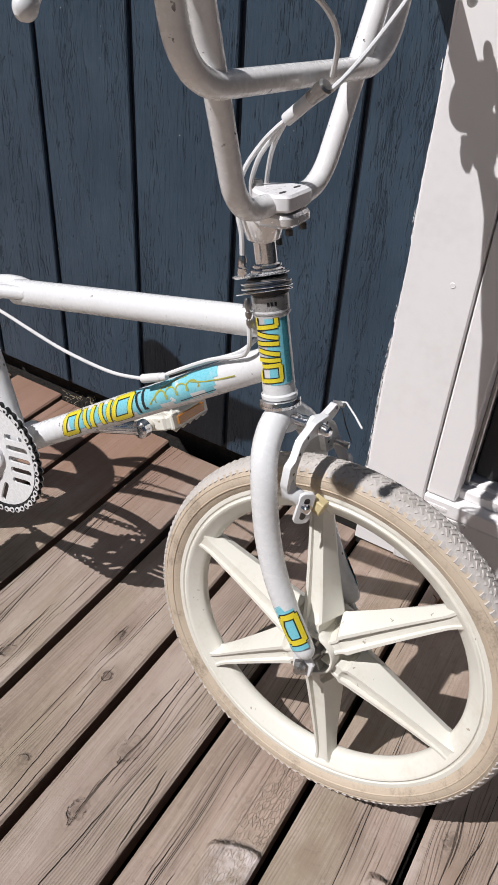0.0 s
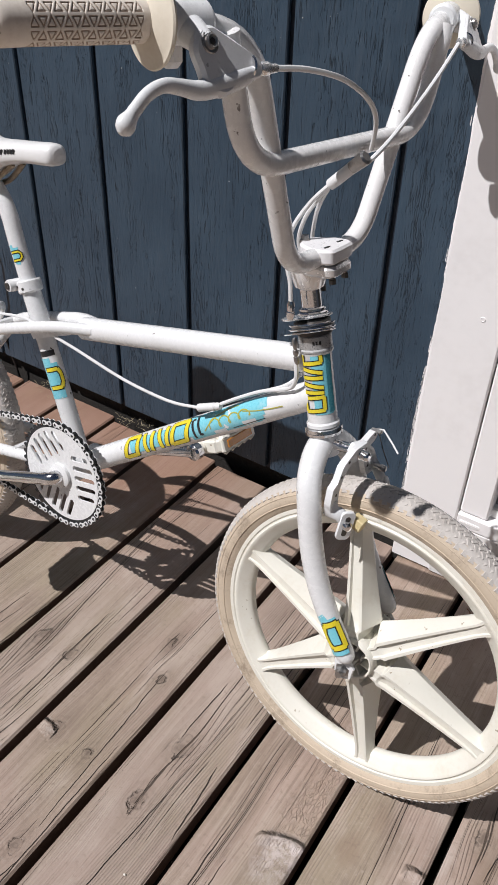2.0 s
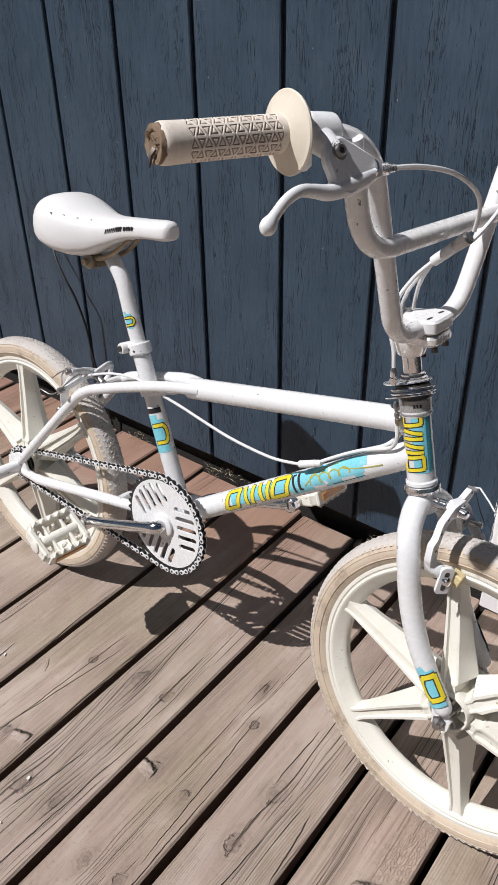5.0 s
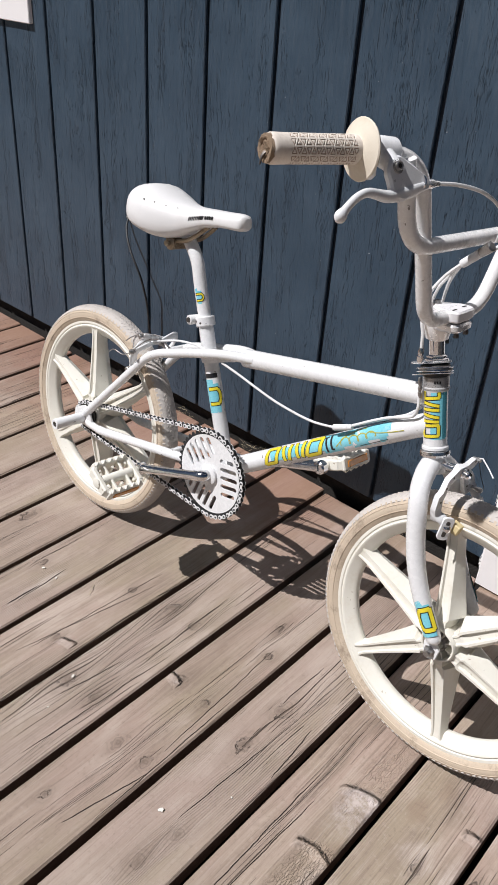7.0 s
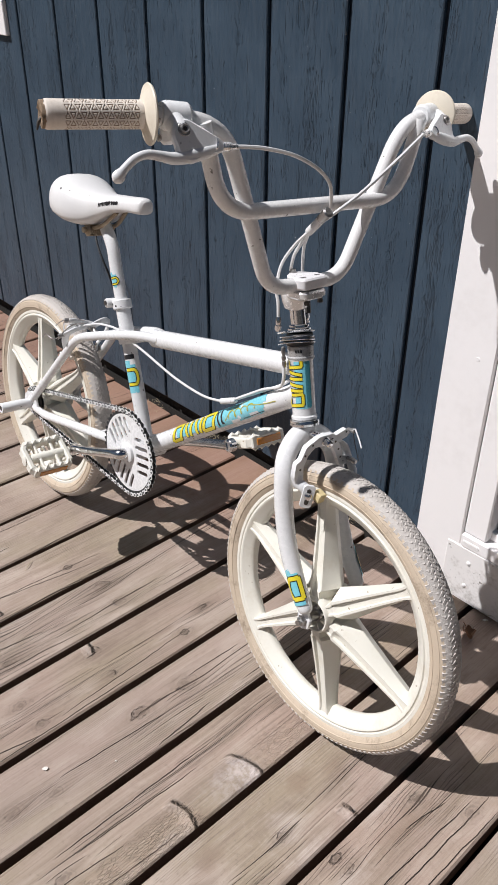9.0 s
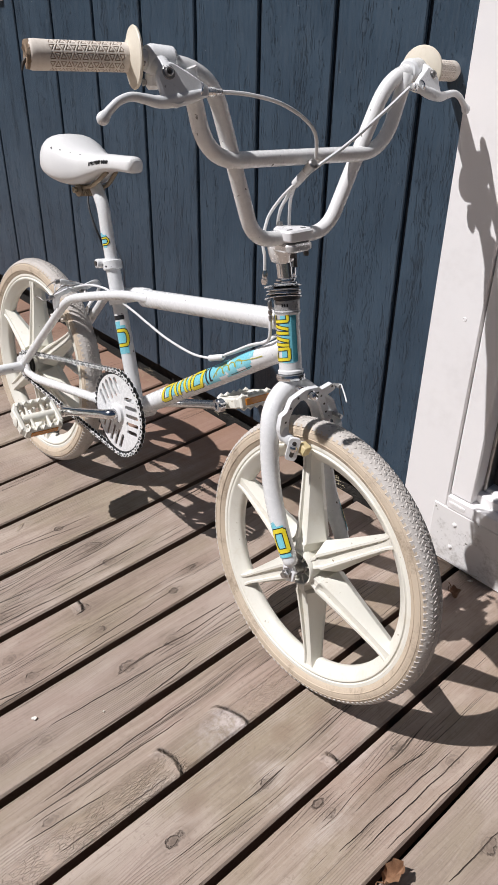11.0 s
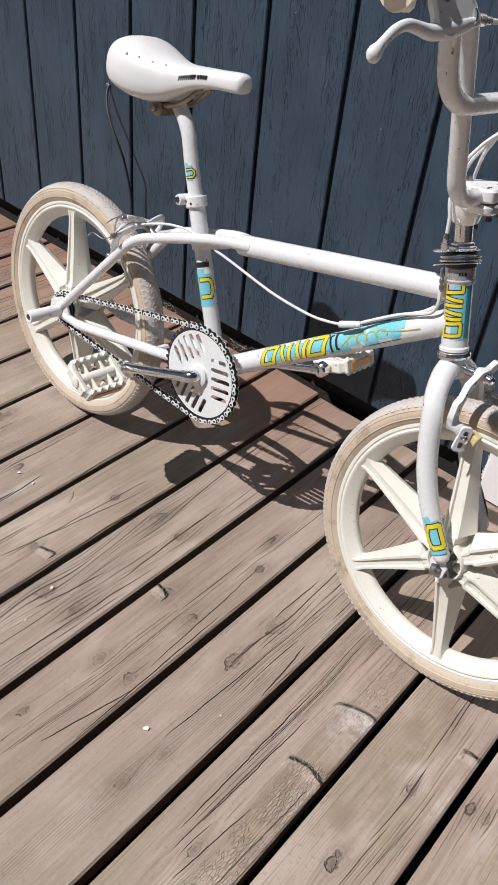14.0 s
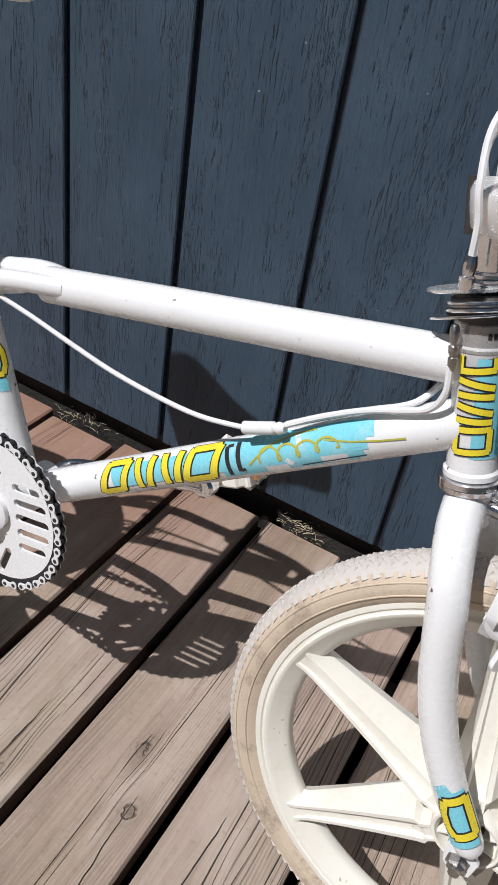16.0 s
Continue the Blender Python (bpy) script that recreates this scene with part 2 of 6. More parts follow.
    rings = n.math("MULTIPLY", n.ramp(n.math("SINE", n.math("MULTIPLY", edge, 7.0)), -0.3, 1.0), n.ramp(edge, 1.2, 2.6, 1.0, 0.0))
    col = n.mix(n.math("MULTIPLY", knot, 0.34), col, (0.20, 0.15, 0.115))
    col = n.mix(n.math("MULTIPLY", rings, 0.34), col, (0.12, 0.09, 0.07))
    col = n.mix(n.math("MULTIPLY", inner, n.ramp(scuff, 0.35, 0.65, 0.25, 0.8)), col, (0.15, 0.112, 0.088))
    col = n.mix(n.math("MULTIPLY", rim, 0.65), col, (0.04, 0.03, 0.024))
    hump, torn, worn, scale_crack = 0.0, 0.0, 0.0, 0.0
    if scars:
        # branch scars that cross the grain: a hump with a torn dark edge behind it
        xyz = n.node("SeparateXYZ", {0: p}).outputs
        wave = n.math("MULTIPLY", n.math("SUBTRACT", warp, 0.5), 0.012)
        behind = None
        for x0, x1, y0, slope in scars:
            dx = n.math("SUBTRACT", xyz[0], x0)
            bow = n.math("MULTIPLY", n.math("MULTIPLY", dx, n.math("SUBTRACT", x1 - x0, dx)), -7.0)
            d = n.math("ADD", n.math("SUBTRACT", n.math("SUBTRACT", xyz[1], y0), n.math("MULTIPLY", dx, slope)), n.math("ADD", bow, wave))
            span = n.math("MULTIPLY", n.ramp(dx, 0.0, 0.006), n.ramp(dx, x1 - x0 - 0.004, x1 - x0, 1.0, 0.0))
            h = n.math("MULTIPLY", n.math("MULTIPLY", n.ramp(d, -0.024, -0.006), n.ramp(d, -0.006, 0.002, 1.0, 0.0)), span)
            c = n.math("MULTIPLY", n.math("MULTIPLY", n.ramp(d, -0.003, 0.0), n.ramp(d, 0.001, 0.006, 1.0, 0.0)), span)
            hump, torn = n.math("MAXIMUM", hump, h), n.math("MAXIMUM", torn, c)
            behind = d if behind is None else behind
        torn = n.math("MULTIPLY", torn, n.ramp(warp, 0.44, 0.56))
        col = n.mix(n.math("MULTIPLY", hump, 0.2), col, (0.46, 0.39, 0.35))
        if len(scars) > 1:
            # alligatored stain behind the first scar, a pale shiny worn patch before it
            across = n.math("MULTIPLY", n.ramp(xyz[0], -0.242, -0.205), n.ramp(xyz[0], -0.150, -0.146, 1.0, 0.0))
            worn = n.math("MULTIPLY", n.math("MULTIPLY", n.ramp(behind, -0.12, -0.01), n.ramp(behind, -0.002, 0.002, 1.0, 0.0)), across)
            scaly = n.math("MULTIPLY", n.ramp(behind, 0.0, 0.01), n.ramp(behind, 0.14, 0.26, 1.0, 0.0))
            scaly = n.math("MAXIMUM", scaly, n.math("MULTIPLY", n.ramp(behind, -0.52, -0.40), n.ramp(behind, -0.13, -0.118, 1.0, 0.0)))
            scaly = n.math("MULTIPLY", scaly, across)
            cells = n.node("TexVoronoi", {"Vector": n.vmath("MULTIPLY", p, (1.5, 0.55, 1)), "Scale": 170.0})
            cells.feature = "DISTANCE_TO_EDGE"
            scale_crack = n.math("MULTIPLY", n.ramp(n.math("ADD", cells.outputs["Distance"], n.math("MULTIPLY", n.math("SUBTRACT", dust, 0.5), 0.25)), 0.0, 0.10, 1.0, 0.0), n.ramp(scuff, 0.34, 0.50))
            col = n.mix(n.math("MULTIPLY", scaly, n.ramp(warp, 0.3, 0.7, 0.15, 0.50)), col, (0.455, 0.345, 0.265))
            scale_crack = n.math("MULTIPLY", scale_crack, n.math("MAXIMUM", scaly, n.math("MULTIPLY", worn, 0.8)))
            col = n.mix(n.math("MULTIPLY", n.math("MULTIPLY", worn, n.ramp(warp, 0.35, 0.65, 0.2, 1.0)), 0.85), col, (0.60, 0.525, 0.50))
            col = n.mix(n.math("MULTIPLY", scale_crack, 0.15), col, (0.12, 0.09, 0.072))
        col = n.mix(n.math("MULTIPLY", torn, 0.6), col, (0.04, 0.03, 0.025))
    height = n.math("ADD", n.math("MULTIPLY", streak, 0.35), n.math("MULTIPLY", fibre, 0.34))
    height = n.math("ADD", height, n.math("ADD", n.math("MULTIPLY", blotch, 1.2), n.math("MULTIPLY", dust, 0.22)))
    height = n.math("SUBTRACT", height, n.math("MULTIPLY", lines, 0.20))
    height = n.math("SUBTRACT", height, n.math("MULTIPLY", crack, 1.5))
    height = n.math("SUBTRACT", height, n.math("MULTIPLY", scale_crack, 0.55))
    height = n.math("ADD", height, n.math("MULTIPLY", hump, 3.2))
    height = n.math("SUBTRACT", height, n.math("MULTIPLY", n.math("MAXIMUM", rim, torn), 0.8))
    n.bump(height, 0.0024, 1.0)
    rough = n.math("SUBTRACT", n.ramp(scuff, 0.3, 0.7, 0.46, 0.66), n.math("MULTIPLY", n.math("MAXIMUM", worn, hump), 0.14))
    return n.set(color=col, rough=rough, spec=0.4)


def panel_paint():
    """Blue-grey paint on rough-sawn siding: uneven vertical fibre, checks in loose groups, faint saw lines and bare nicks."""
    n = Nodes("panel_paint")
    p = n.position()
    rnd = n.node("ObjectInfo").outputs["Random"]
    shift = n.node("CombineXYZ", {0: n.math("MULTIPLY", rnd, 31.0), 2: n.math("MULTIPLY", rnd, 17.0)}).outputs[0]
    q = n.vmath("ADD", p, shift)
    wob = n.node("TexNoise", {"Vector": n.vmath("MULTIPLY", q, (9, 7, 5)), "Scale": 1.0, "Detail": 3.0}).outputs["Color"]
    q = n.vmath("ADD", q, n.vmath("MULTIPLY", n.vmath("SUBTRACT", wob, (0.5, 0.5, 0.5)), (0.016, 0, 0)))
    fibre = n.noise(n.vmath("MULTIPLY", q, (260, 60, 20)), 1.0, 5, 0.68)
    hair = n.noise(n.vmath("MULTIPLY", q, (620, 60, 40)), 1.0, 3, 0.6)
    split = None
    for fx, fz, lo, add in ((380, 22, 0.66, 0.0), (620, 48, 0.645, 5.0), (900, 70, 0.645, 9.0)):
        check = n.noise(n.vmath("ADD", n.vmath("MULTIPLY", q, (fx, 40, fz)), (add, 0, 0)), 1.0, 3, 0.6)
        where = n.ramp(n.noise(n.vmath("ADD", n.vmath("MULTIPLY", q, (26, 5, 3.2)), (add, add, 0)), 1.0, 3, 0.6), 0.40, 0.66, -0.12, 0.065)
        one = n.ramp(n.math("ADD", check, where), lo - 0.02, lo + 0.06)
        split = one if split is None else n.math("MAXIMUM", split, one)
    saw = n.noise(n.vmath("ADD", n.vmath("MULTIPLY", q, (11, 5, 330)), (0, 0, 3)), 1.0, 3, 0.6)
    sawn = n.math("MULTIPLY", n.ramp(saw, 0.54, 0.70), n.ramp(n.noise(n.vmath("MULTIPLY", q, (9, 9, 6)), 1.0, 3), 0.46, 0.64))
    cloud = n.noise(q, 6.0, 5, 0.65)
    col = n.mix(n.ramp(cloud, 0.3, 0.7), (0.0270, 0.0515, 0.081), (0.0425, 0.0735, 0.109))
    col = n.mix(n.ramp(fibre, 0.48, 0.75, 0.0, 0.35), col, (0.064, 0.088, 0.115))
    col = n.mix(n.math("MULTIPLY", split, 0.22), col, (0.016, 0.024, 0.036))
    nick = n.math("MULTIPLY", n.ramp(n.noise(p, 170.0, 1), 0.775, 0.80), n.ramp(n.noise(p, 9.0, 1), 0.50, 0.60))
    col = n.mix(nick, col, (0.45, 0.46, 0.46))
    h = n.math("ADD", n.math("MULTIPLY", fibre, 0.46), n.math("MULTIPLY", cloud, 0.5))
    h = n.math("ADD", h, n.math("MULTIPLY", hair, 0.09))
    h = n.math("SUBTRACT", h, n.math("MULTIPLY", split, 0.95))
    h = n.math("ADD", h, n.math("MULTIPLY", sawn, 0.045))
    n.bump(h, 0.0032, 1.0)
    return n.set(color=col, rough=n.ramp(fibre, 0.3, 0.7, 0.38, 0.62), spec=0.62)


SCARS = [(-0.243, -0.150, 0.399, 0.17), (-0.240, -0.150, 0.277, -0.107), (-0.052, -0.008, 0.477, 0.06), (-0.84, -0.80, 0.26, 0.3), (-0.63, -0.585, 0.36, -0.1)]
PLAIN_DECK = deck_wood([], [])


def deck_plank(x, w):
    """The wood of the plank that lies about x: its own knots and scars."""
    knots = [k for k in KNOTS if abs(k[0] - x) < w / 2]
    scars = [s for s in SCARS if abs((s[0] + s[1]) / 2 - x) < w / 2]
    splits = [s for s in SPLITS if abs((s[0] + s[2]) / 2 - x) < w / 2]
    patches = [q for q in PATCHES if abs(q[0] - x) < w / 2]
    calm = 0.07 if -0.15 < x < 0.0 else 0.0
    return deck_wood(knots, scars, splits, patches, calm) if knots or scars or splits or patches else PLAIN_DECK


PANEL = panel_paint()
GROOVE = surface("groove_dark_blue", (0.016, 0.024, 0.038), 0.6, (0.02, 0.02, 0.02), 0.4)
# Near-black base colour holds the shade under the deck and the siding.
DARK = surface("shade_dark", (0.022, 0.019, 0.016), 0.9, (0.045, 0.037, 0.03), 0.6, 8, relief=0.003)
# Plank sides: the darkness of the open joints is put into this brown.
GAP_WOOD = surface("gap_darkened_wood", (0.125, 0.082, 0.060), 0.8, (0.05, 0.036, 0.028), 0.6, 14)
TRIM = surface("trim_paint", (0.92, 0.898, 0.890), 0.45, (0.60, 0.56, 0.53), 0.20, 7, relief=0.00020)
APRON = surface("worn_trim_paint", (0.84, 0.82, 0.805), 0.55, (0.36, 0.33, 0.29), 0.75, 22, relief=0.00015, chips=(0.22, 0.2, 0.18))
WHITE = surface("frame_paint", (0.77, 0.775, 0.775), 0.26, (0.50, 0.47, 0.42), 0.22, 14, coat=0.35, chips=(0.14, 0.11, 0.095), relief=0.00006)
BAR = surface("bar_paint", (0.84, 0.835, 0.825), 0.25, (0.42, 0.37, 0.31), 0.35, 16, coat=0.4, chips=(0.09, 0.075, 0.065), relief=0.00006, chipped=0.685)
IVORY = surface("ivory_plastic", (0.765, 0.745, 0.665), 0.38, (0.60, 0.53, 0.40), 0.38, 20, relief=0.00008, chips=(0.42, 0.36, 0.27))
TREAD = surface("tread_rubber", (0.53, 0.495, 0.46), 0.8, (0.30, 0.265, 0.23), 0.6, 30, relief=0.0006)
GUM = surface("gum_sidewall", (0.56, 0.465, 0.355), 0.7, (0.30, 0.235, 0.175), 0.95, 34, relief=0.00025)
CREAM = surface("cream_rubber", (0.77, 0.70, 0.62), 0.65, (0.42, 0.34, 0.26), 0.45, 34, relief=0.00008)
FLANGE = surface("yellowed_rubber", (0.75, 0.685, 0.565), 0.5, (0.52, 0.44, 0.30), 0.35, 24, relief=0.00008)
ALLOY = surface("painted_alloy", (0.80, 0.81, 0.815), 0.33, (0.36, 0.36, 0.36), 0.35, 30, chips=(0.22, 0.22, 0.22), relief=0.00008)
CHROME = surface("chrome", (0.78, 0.78, 0.79), 0.10, (0.25, 0.2, 0.16), 0.35, 40, metal=1.0, relief=0.00003)
POLISHED = surface("polished_alloy", (0.88, 0.87, 0.86), 0.20, (0.6, 0.58, 0.56), 0.15, 25, metal=0.45, coat=0.5, relief=0.00003)
CAP = surface("cap_paint", (0.80, 0.79, 0.795), 0.34, (0.5, 0.48, 0.46), 0.15, 25, relief=0.00005)
GROOVED = surface("grip_groove", (0.40, 0.31, 0.24), 0.75, (0.26, 0.19, 0.14), 0.5, 34, relief=0.00008)
PLATED = surface("pale_plated_steel", (0.86, 0.86, 0.85), 0.22, (0.5, 0.47, 0.43), 0.3, 60, metal=0.75, relief=0.00005)
CUP = surface("scuffed_grey_alloy", (0.46, 0.455, 0.45), 0.32, (0.16, 0.14, 0.12), 0.6, 60, metal=0.5, relief=0.00008)
STEEL = surface("dull_steel", (0.42, 0.41, 0.40), 0.36, (0.16, 0.12, 0.09), 0.6, 60, metal=1.0, relief=0.0001)
TARNISHED = surface("tarnished_steel", (0.34, 0.28, 0.20), 0.42, (0.10, 0.075, 0.05), 0.6, 60, metal=0.7, relief=0.0001)
DARKSTEEL = surface("dark_steel", (0.10, 0.095, 0.09), 0.45, (0.14, 0.09, 0.06), 0.5, 60, metal=0.8, relief=0.0001)
CABLE = surface("cable_housing", (0.74, 0.745, 0.745), 0.35, (0.40, 0.37, 0.33), 0.35, 40, relief=0.00005)
SADDLE = surface("saddle_plastic", (0.75, 0.745, 0.735), 0.40, (0.55, 0.52, 0.48), 0.25, 16, relief=0.00015)
BLUE = surface("sticker_blue", (0.20, 0.58, 0.68), 0.3, (0.66, 0.71, 0.72), 0.35, 40, coat=0.3, chips=(0.74, 0.74, 0.73), relief=0.00005)
TEAL = surface("sticker_teal", (0.08, 0.32, 0.39), 0.3, (0.2, 0.5, 0.55), 0.35, 40, coat=0.3, relief=0.00005)
YELLOW = surface("sticker_yellow", (0.78, 0.64, 0.03), 0.3, (0.55, 0.48, 0.08), 0.35, 60, coat=0.3, relief=0.00005)
BLACK = surface("sticker_black", (0.02, 0.02, 0.022), 0.35, (0.08, 0.08, 0.08), 0.3, 60, relief=0.00005)
OLIVE = surface("sticker_olive", (0.42, 0.40, 0.06), 0.35, (0.25, 0.24, 0.08), 0.4, 60, relief=0.00005)
RUBBER = surface("black_rubber", (0.02, 0.021, 0.023), 0.55, (0.06, 0.055, 0.05), 0.4, 40)
ORANGE = surface("orange_reflector", (0.55, 0.21, 0.02), 0.2, (0.35, 0.14, 0.03), 0.4, 60, coat=0.5, relief=0.0001)
YPAD = surface("yellow_pad", (0.66, 0.55, 0.30), 0.6, (0.45, 0.36, 0.16), 0.4, 60)
FLAKE = surface("pale_flake", (0.72, 0.69, 0.63), 0.7, (0.5, 0.45, 0.4), 0.5, 80)
TORN = surface("torn_rubber", (0.46, 0.33, 0.22), 0.8, (0.17, 0.11, 0.07), 0.7, 160, relief=0.002)
LEAF = surface("dry_leaf", (0.26, 0.14, 0.075), 0.7, (0.16, 0.09, 0.05), 0.7, 60)
STRAW = surface("dry_straw", (0.42, 0.36, 0.24), 0.8, (0.25, 0.2, 0.12), 0.5, 80)


def door_glass():
    n = Nodes("dark_glass")
    n.put(n.bsdf.inputs["Coat Roughness"], 0.02)
    p = n.object_coords()
    return n.set(color=n.mix(n.noise(p, 6.0, 3), (0.012, 0.013, 0.014), (0.03, 0.03, 0.03)), rough=0.12, spec=0.25)


GLASS = door_glass()


# ---- mesh helpers ----
class Geo:
    """Vertices and faces that grow piece by piece."""

    def __init__(self):
        self.v, self.f = [], []

    def add(self, verts, faces, m=None):
        k = len(self.v)
        self.v += [tuple(m @ Vector(p)) if m else tuple(p) for p in verts]
        self.f += [tuple(i + k for i in face) for face in faces]
        return self

    def box(self, c, size, bevel=0.0, m=None):
        """A box with chamfered edges."""
        h = [s / 2 for s in size]
        b = min(bevel, *[x * 0.95 for x in h])
        T = Matrix.Translation(c) if m is None else Matrix.Translation(c) @ m
        signs = [(x, y, z) for x in (-1, 1) for y in (-1, 1) for z in (-1, 1)]
        if b <= 0:
            verts = [[s[i] * h[i] for i in range(3)] for s in signs]
            return self.add(verts, [(0, 1, 3, 2), (4, 6, 7, 5), (0, 4, 5, 1), (2, 3, 7, 6), (0, 2, 6, 4), (1, 5, 7, 3)], T)
        verts, at = [], {}
        for s in signs:
            for a in range(3):
                at[s, a] = len(verts)
                verts.append([s[i] * (h[i] if i == a else h[i] - b) for i in range(3)])
        faces = []
        for a in range(3):
            u, w = (a + 1) % 3, (a + 2) % 3
            for sa in (-1, 1):
                def corner(su, sw):
                    s = [0, 0, 0]
                    s[a], s[u], s[w] = sa, su, sw
                    return tuple(s)
                q = [at[corner(*k), a] for k in ((-1, -1), (1, -1), (1, 1), (-1, 1))]
                faces.append(q if sa > 0 else q[::-1])
            for su in (-1, 1):
                for sw in (-1, 1):
                    s0, s1 = [0, 0, 0], [0, 0, 0]
                    s0[u], s0[w], s0[a] = su, sw, -1
                    s1[u], s1[w], s1[a] = su, sw, 1
                    s0, s1 = tuple(s0), tuple(s1)
                    q = [at[s0, u], at[s1, u], at[s1, w], at[s0, w]]
                    faces.append(q if su * sw < 0 else q[::-1])
        for s in signs:
            q = [at[s, 0], at[s, 1], at[s, 2]]
            faces.append(q if s[0] * s[1] * s[2] > 0 else q[::-1])
        return self.add(verts, faces, T)

    def sweep(self, pts, r, seg=12, caps=True, flat=1.0, up=None, m=None):
        """A round (or, with flat, oval) tube along the points; r may be a list."""
        pts = [Vector(p) for p in pts]
        rs = list(r) if isinstance(r, (list, tuple)) else [r] * len(pts)
        t0 = (pts[1] - pts[0]).normalized()
        side = Vector(up) if up else (Vector((0, 0, 1)) if abs(t0.z) < 0.9 else Vector((1, 0, 0)))
        side = (side - t0 * side.dot(t0)).normalized()
        verts, faces = [], []
        for i, p in enumerate(pts):
            t = (pts[min(i + 1, len(pts) - 1)] - pts[max(i - 1, 0)]).normalized()
            side = (side - t * side.dot(t)).normalized()
            other = t.cross(side)
            for k in range(seg):
                a = 2 * math.pi * k / seg
                verts.append(p + side * (rs[i] * math.cos(a)) + other * (rs[i] * flat * math.sin(a)))
        for i in range(len(pts) - 1):
            for k in range(seg):
                j = (k + 1) % seg
                faces.append((i * seg + k, i * seg + j, (i + 1) * seg + j, (i + 1) * seg + k))
        if caps:
            faces += [tuple(range(seg))[::-1], tuple(range((len(pts) - 1) * seg, len(pts) * seg))]
        return self.add(verts, faces, m)

    def lathe(self, profile, a, b, seg=24, closed=False, caps=True):
        """A profile of (along, radius) turned about the axis from a towards b; along in metres from a."""
        a, b = Vector(a), Vector(b)
        z = (b - a).normalized()
        x = (Vector((0, 0, 1)) if abs(z.z) < 0.9 else Vector((1, 0, 0)))
        x = (x - z * x.dot(z)).normalized()
        y = z.cross(x)
        verts, faces, n = [], [], len(profile)
        for h, r in profile:
            for k in range(seg):
                t = 2 * math.pi * k / seg
                verts.append(a + z * h + (x * math.cos(t) + y * math.sin(t)) * r)
        for i in range(n if closed else n - 1):
            ni = (i + 1) % n
            for k in range(seg):
                j = (k + 1) % seg
                faces.append((i * seg + k, i * seg + j, ni * seg + j, ni * seg + k))
        if caps and not closed:
            faces += [tuple(range(seg))[::-1], tuple(range((n - 1) * seg, n * seg))]
        return self.add(verts, faces)

    def prism(self, outline, depth, m=None, bevel=0.0):
        """An outline in x and y, extruded along z by depth, centred; bevel draws both rims in."""
        n = len(outline)
        cx, cy = sum(p[0] for p in outline) / n, sum(p[1] for p in outline) / n

        def inset(p):
            d = math.hypot(p[0] - cx, p[1] - cy) or 1
            k = max(d - bevel, 0) / d
            return cx + (p[0] - cx) * k, cy + (p[1] - cy) * k
        if bevel > 0:
            rings = [([inset(p) for p in outline], -depth / 2), (outline, -depth / 2 + bevel), (outline, depth / 2 - bevel), ([inset(p) for p in outline], depth / 2)]
        else:
            rings = [(outline, -depth / 2), (outline, depth / 2)]
        verts = [(x, y, z) for ring, z in rings for x, y in ring]
        faces = [tuple(range(n))[::-1], tuple(range((len(rings) - 1) * n, len(rings) * n))]
        for i in range(len(rings) - 1):
            for k in range(n):
                j = (k + 1) % n
                faces.append((i * n + k, i * n + j, (i + 1) * n + j, (i + 1) * n + k))
        return self.add(verts, faces, m)

    def moved(self, m):
        self.v = [tuple(m @ Vector(p)) for p in self.v]
        return self


def mesh_of(name, geo, material, sharp=35):
    me = bpy.data.meshes.new(name)
    bm = bmesh.new()
    vs = [bm.verts.new(p) for p in geo.v]
    for f in geo.f:
        try:
            bm.faces.new([vs[i] for i in f])
        except ValueError:
            pass
    bmesh.ops.recalc_face_normals(bm, faces=bm.faces)
    for f in bm.faces:
        f.smooth = True
    bm.to_mesh(me)
    bm.free()
    me.set_sharp_from_angle(angle=radians(sharp))
    me.materials.append(material)
    return me


def part(name, geo, material, parent=None, label="", sharp=35):
    ob = new(name, mesh_of(name, geo, material, sharp))
    ob.parent = parent
    return tagged(ob, label)


def thing(name, label, category, m=Matrix(), group="", kind=""):
    ob = new(name)
    ob.matrix_world = m
    ob.empty_display_size = 0.1
    return tagged(ob, label, category, group, kind)


def rounded(pts, d, steps=6):
    """A polyline whose corners are rounded over the distance d (one number, or one for each inner corner)."""
    pts = [Vector(p) for p in pts]
    ds = d if isinstance(d, (list, tuple)) else [d] * (len(pts) - 2)
    out = [pts[0]]
    for i in range(1, len(pts) - 1):
        a, b, c = pts[i - 1], pts[i], pts[i + 1]
        k = min(ds[i - 1], (b - a).length * 0.49, (c - b).length * 0.49)
        p, q = b + (a - b).normalized() * k, b + (c - b).normalized() * k
        out += [p.lerp(b, t).lerp(b.lerp(q, t), t) for t in [j / steps for j in range(steps + 1)]]
    return out + [pts[-1]]


def spline(pts, steps=6):
    """A smooth line through the points; each may carry more numbers, such as a radius."""
    pts = [np.array(p, float) for p in pts]
    out = []
    for i in range(len(pts) - 1):
        p0, p1, p2, p3 = pts[max(i - 1, 0)], pts[i], pts[i + 1], pts[min(i + 2, len(pts) - 1)]
        for j in range(steps):
            t = j / steps
            out.append(0.5 * (2 * p1 + (p2 - p0) * t + (2 * p0 - 5 * p1 + 4 * p2 - p3) * t * t + (3 * p1 - p0 - 3 * p2 + p3) * t ** 3))
    return out + [pts[-1]]


def fat_line(pts, steps=6):
    """For points that carry a radius: the smooth line and its radii."""
    s = spline(pts, steps)
    return [tuple(p[:3]) for p in s], [float(p[3]) for p in s]


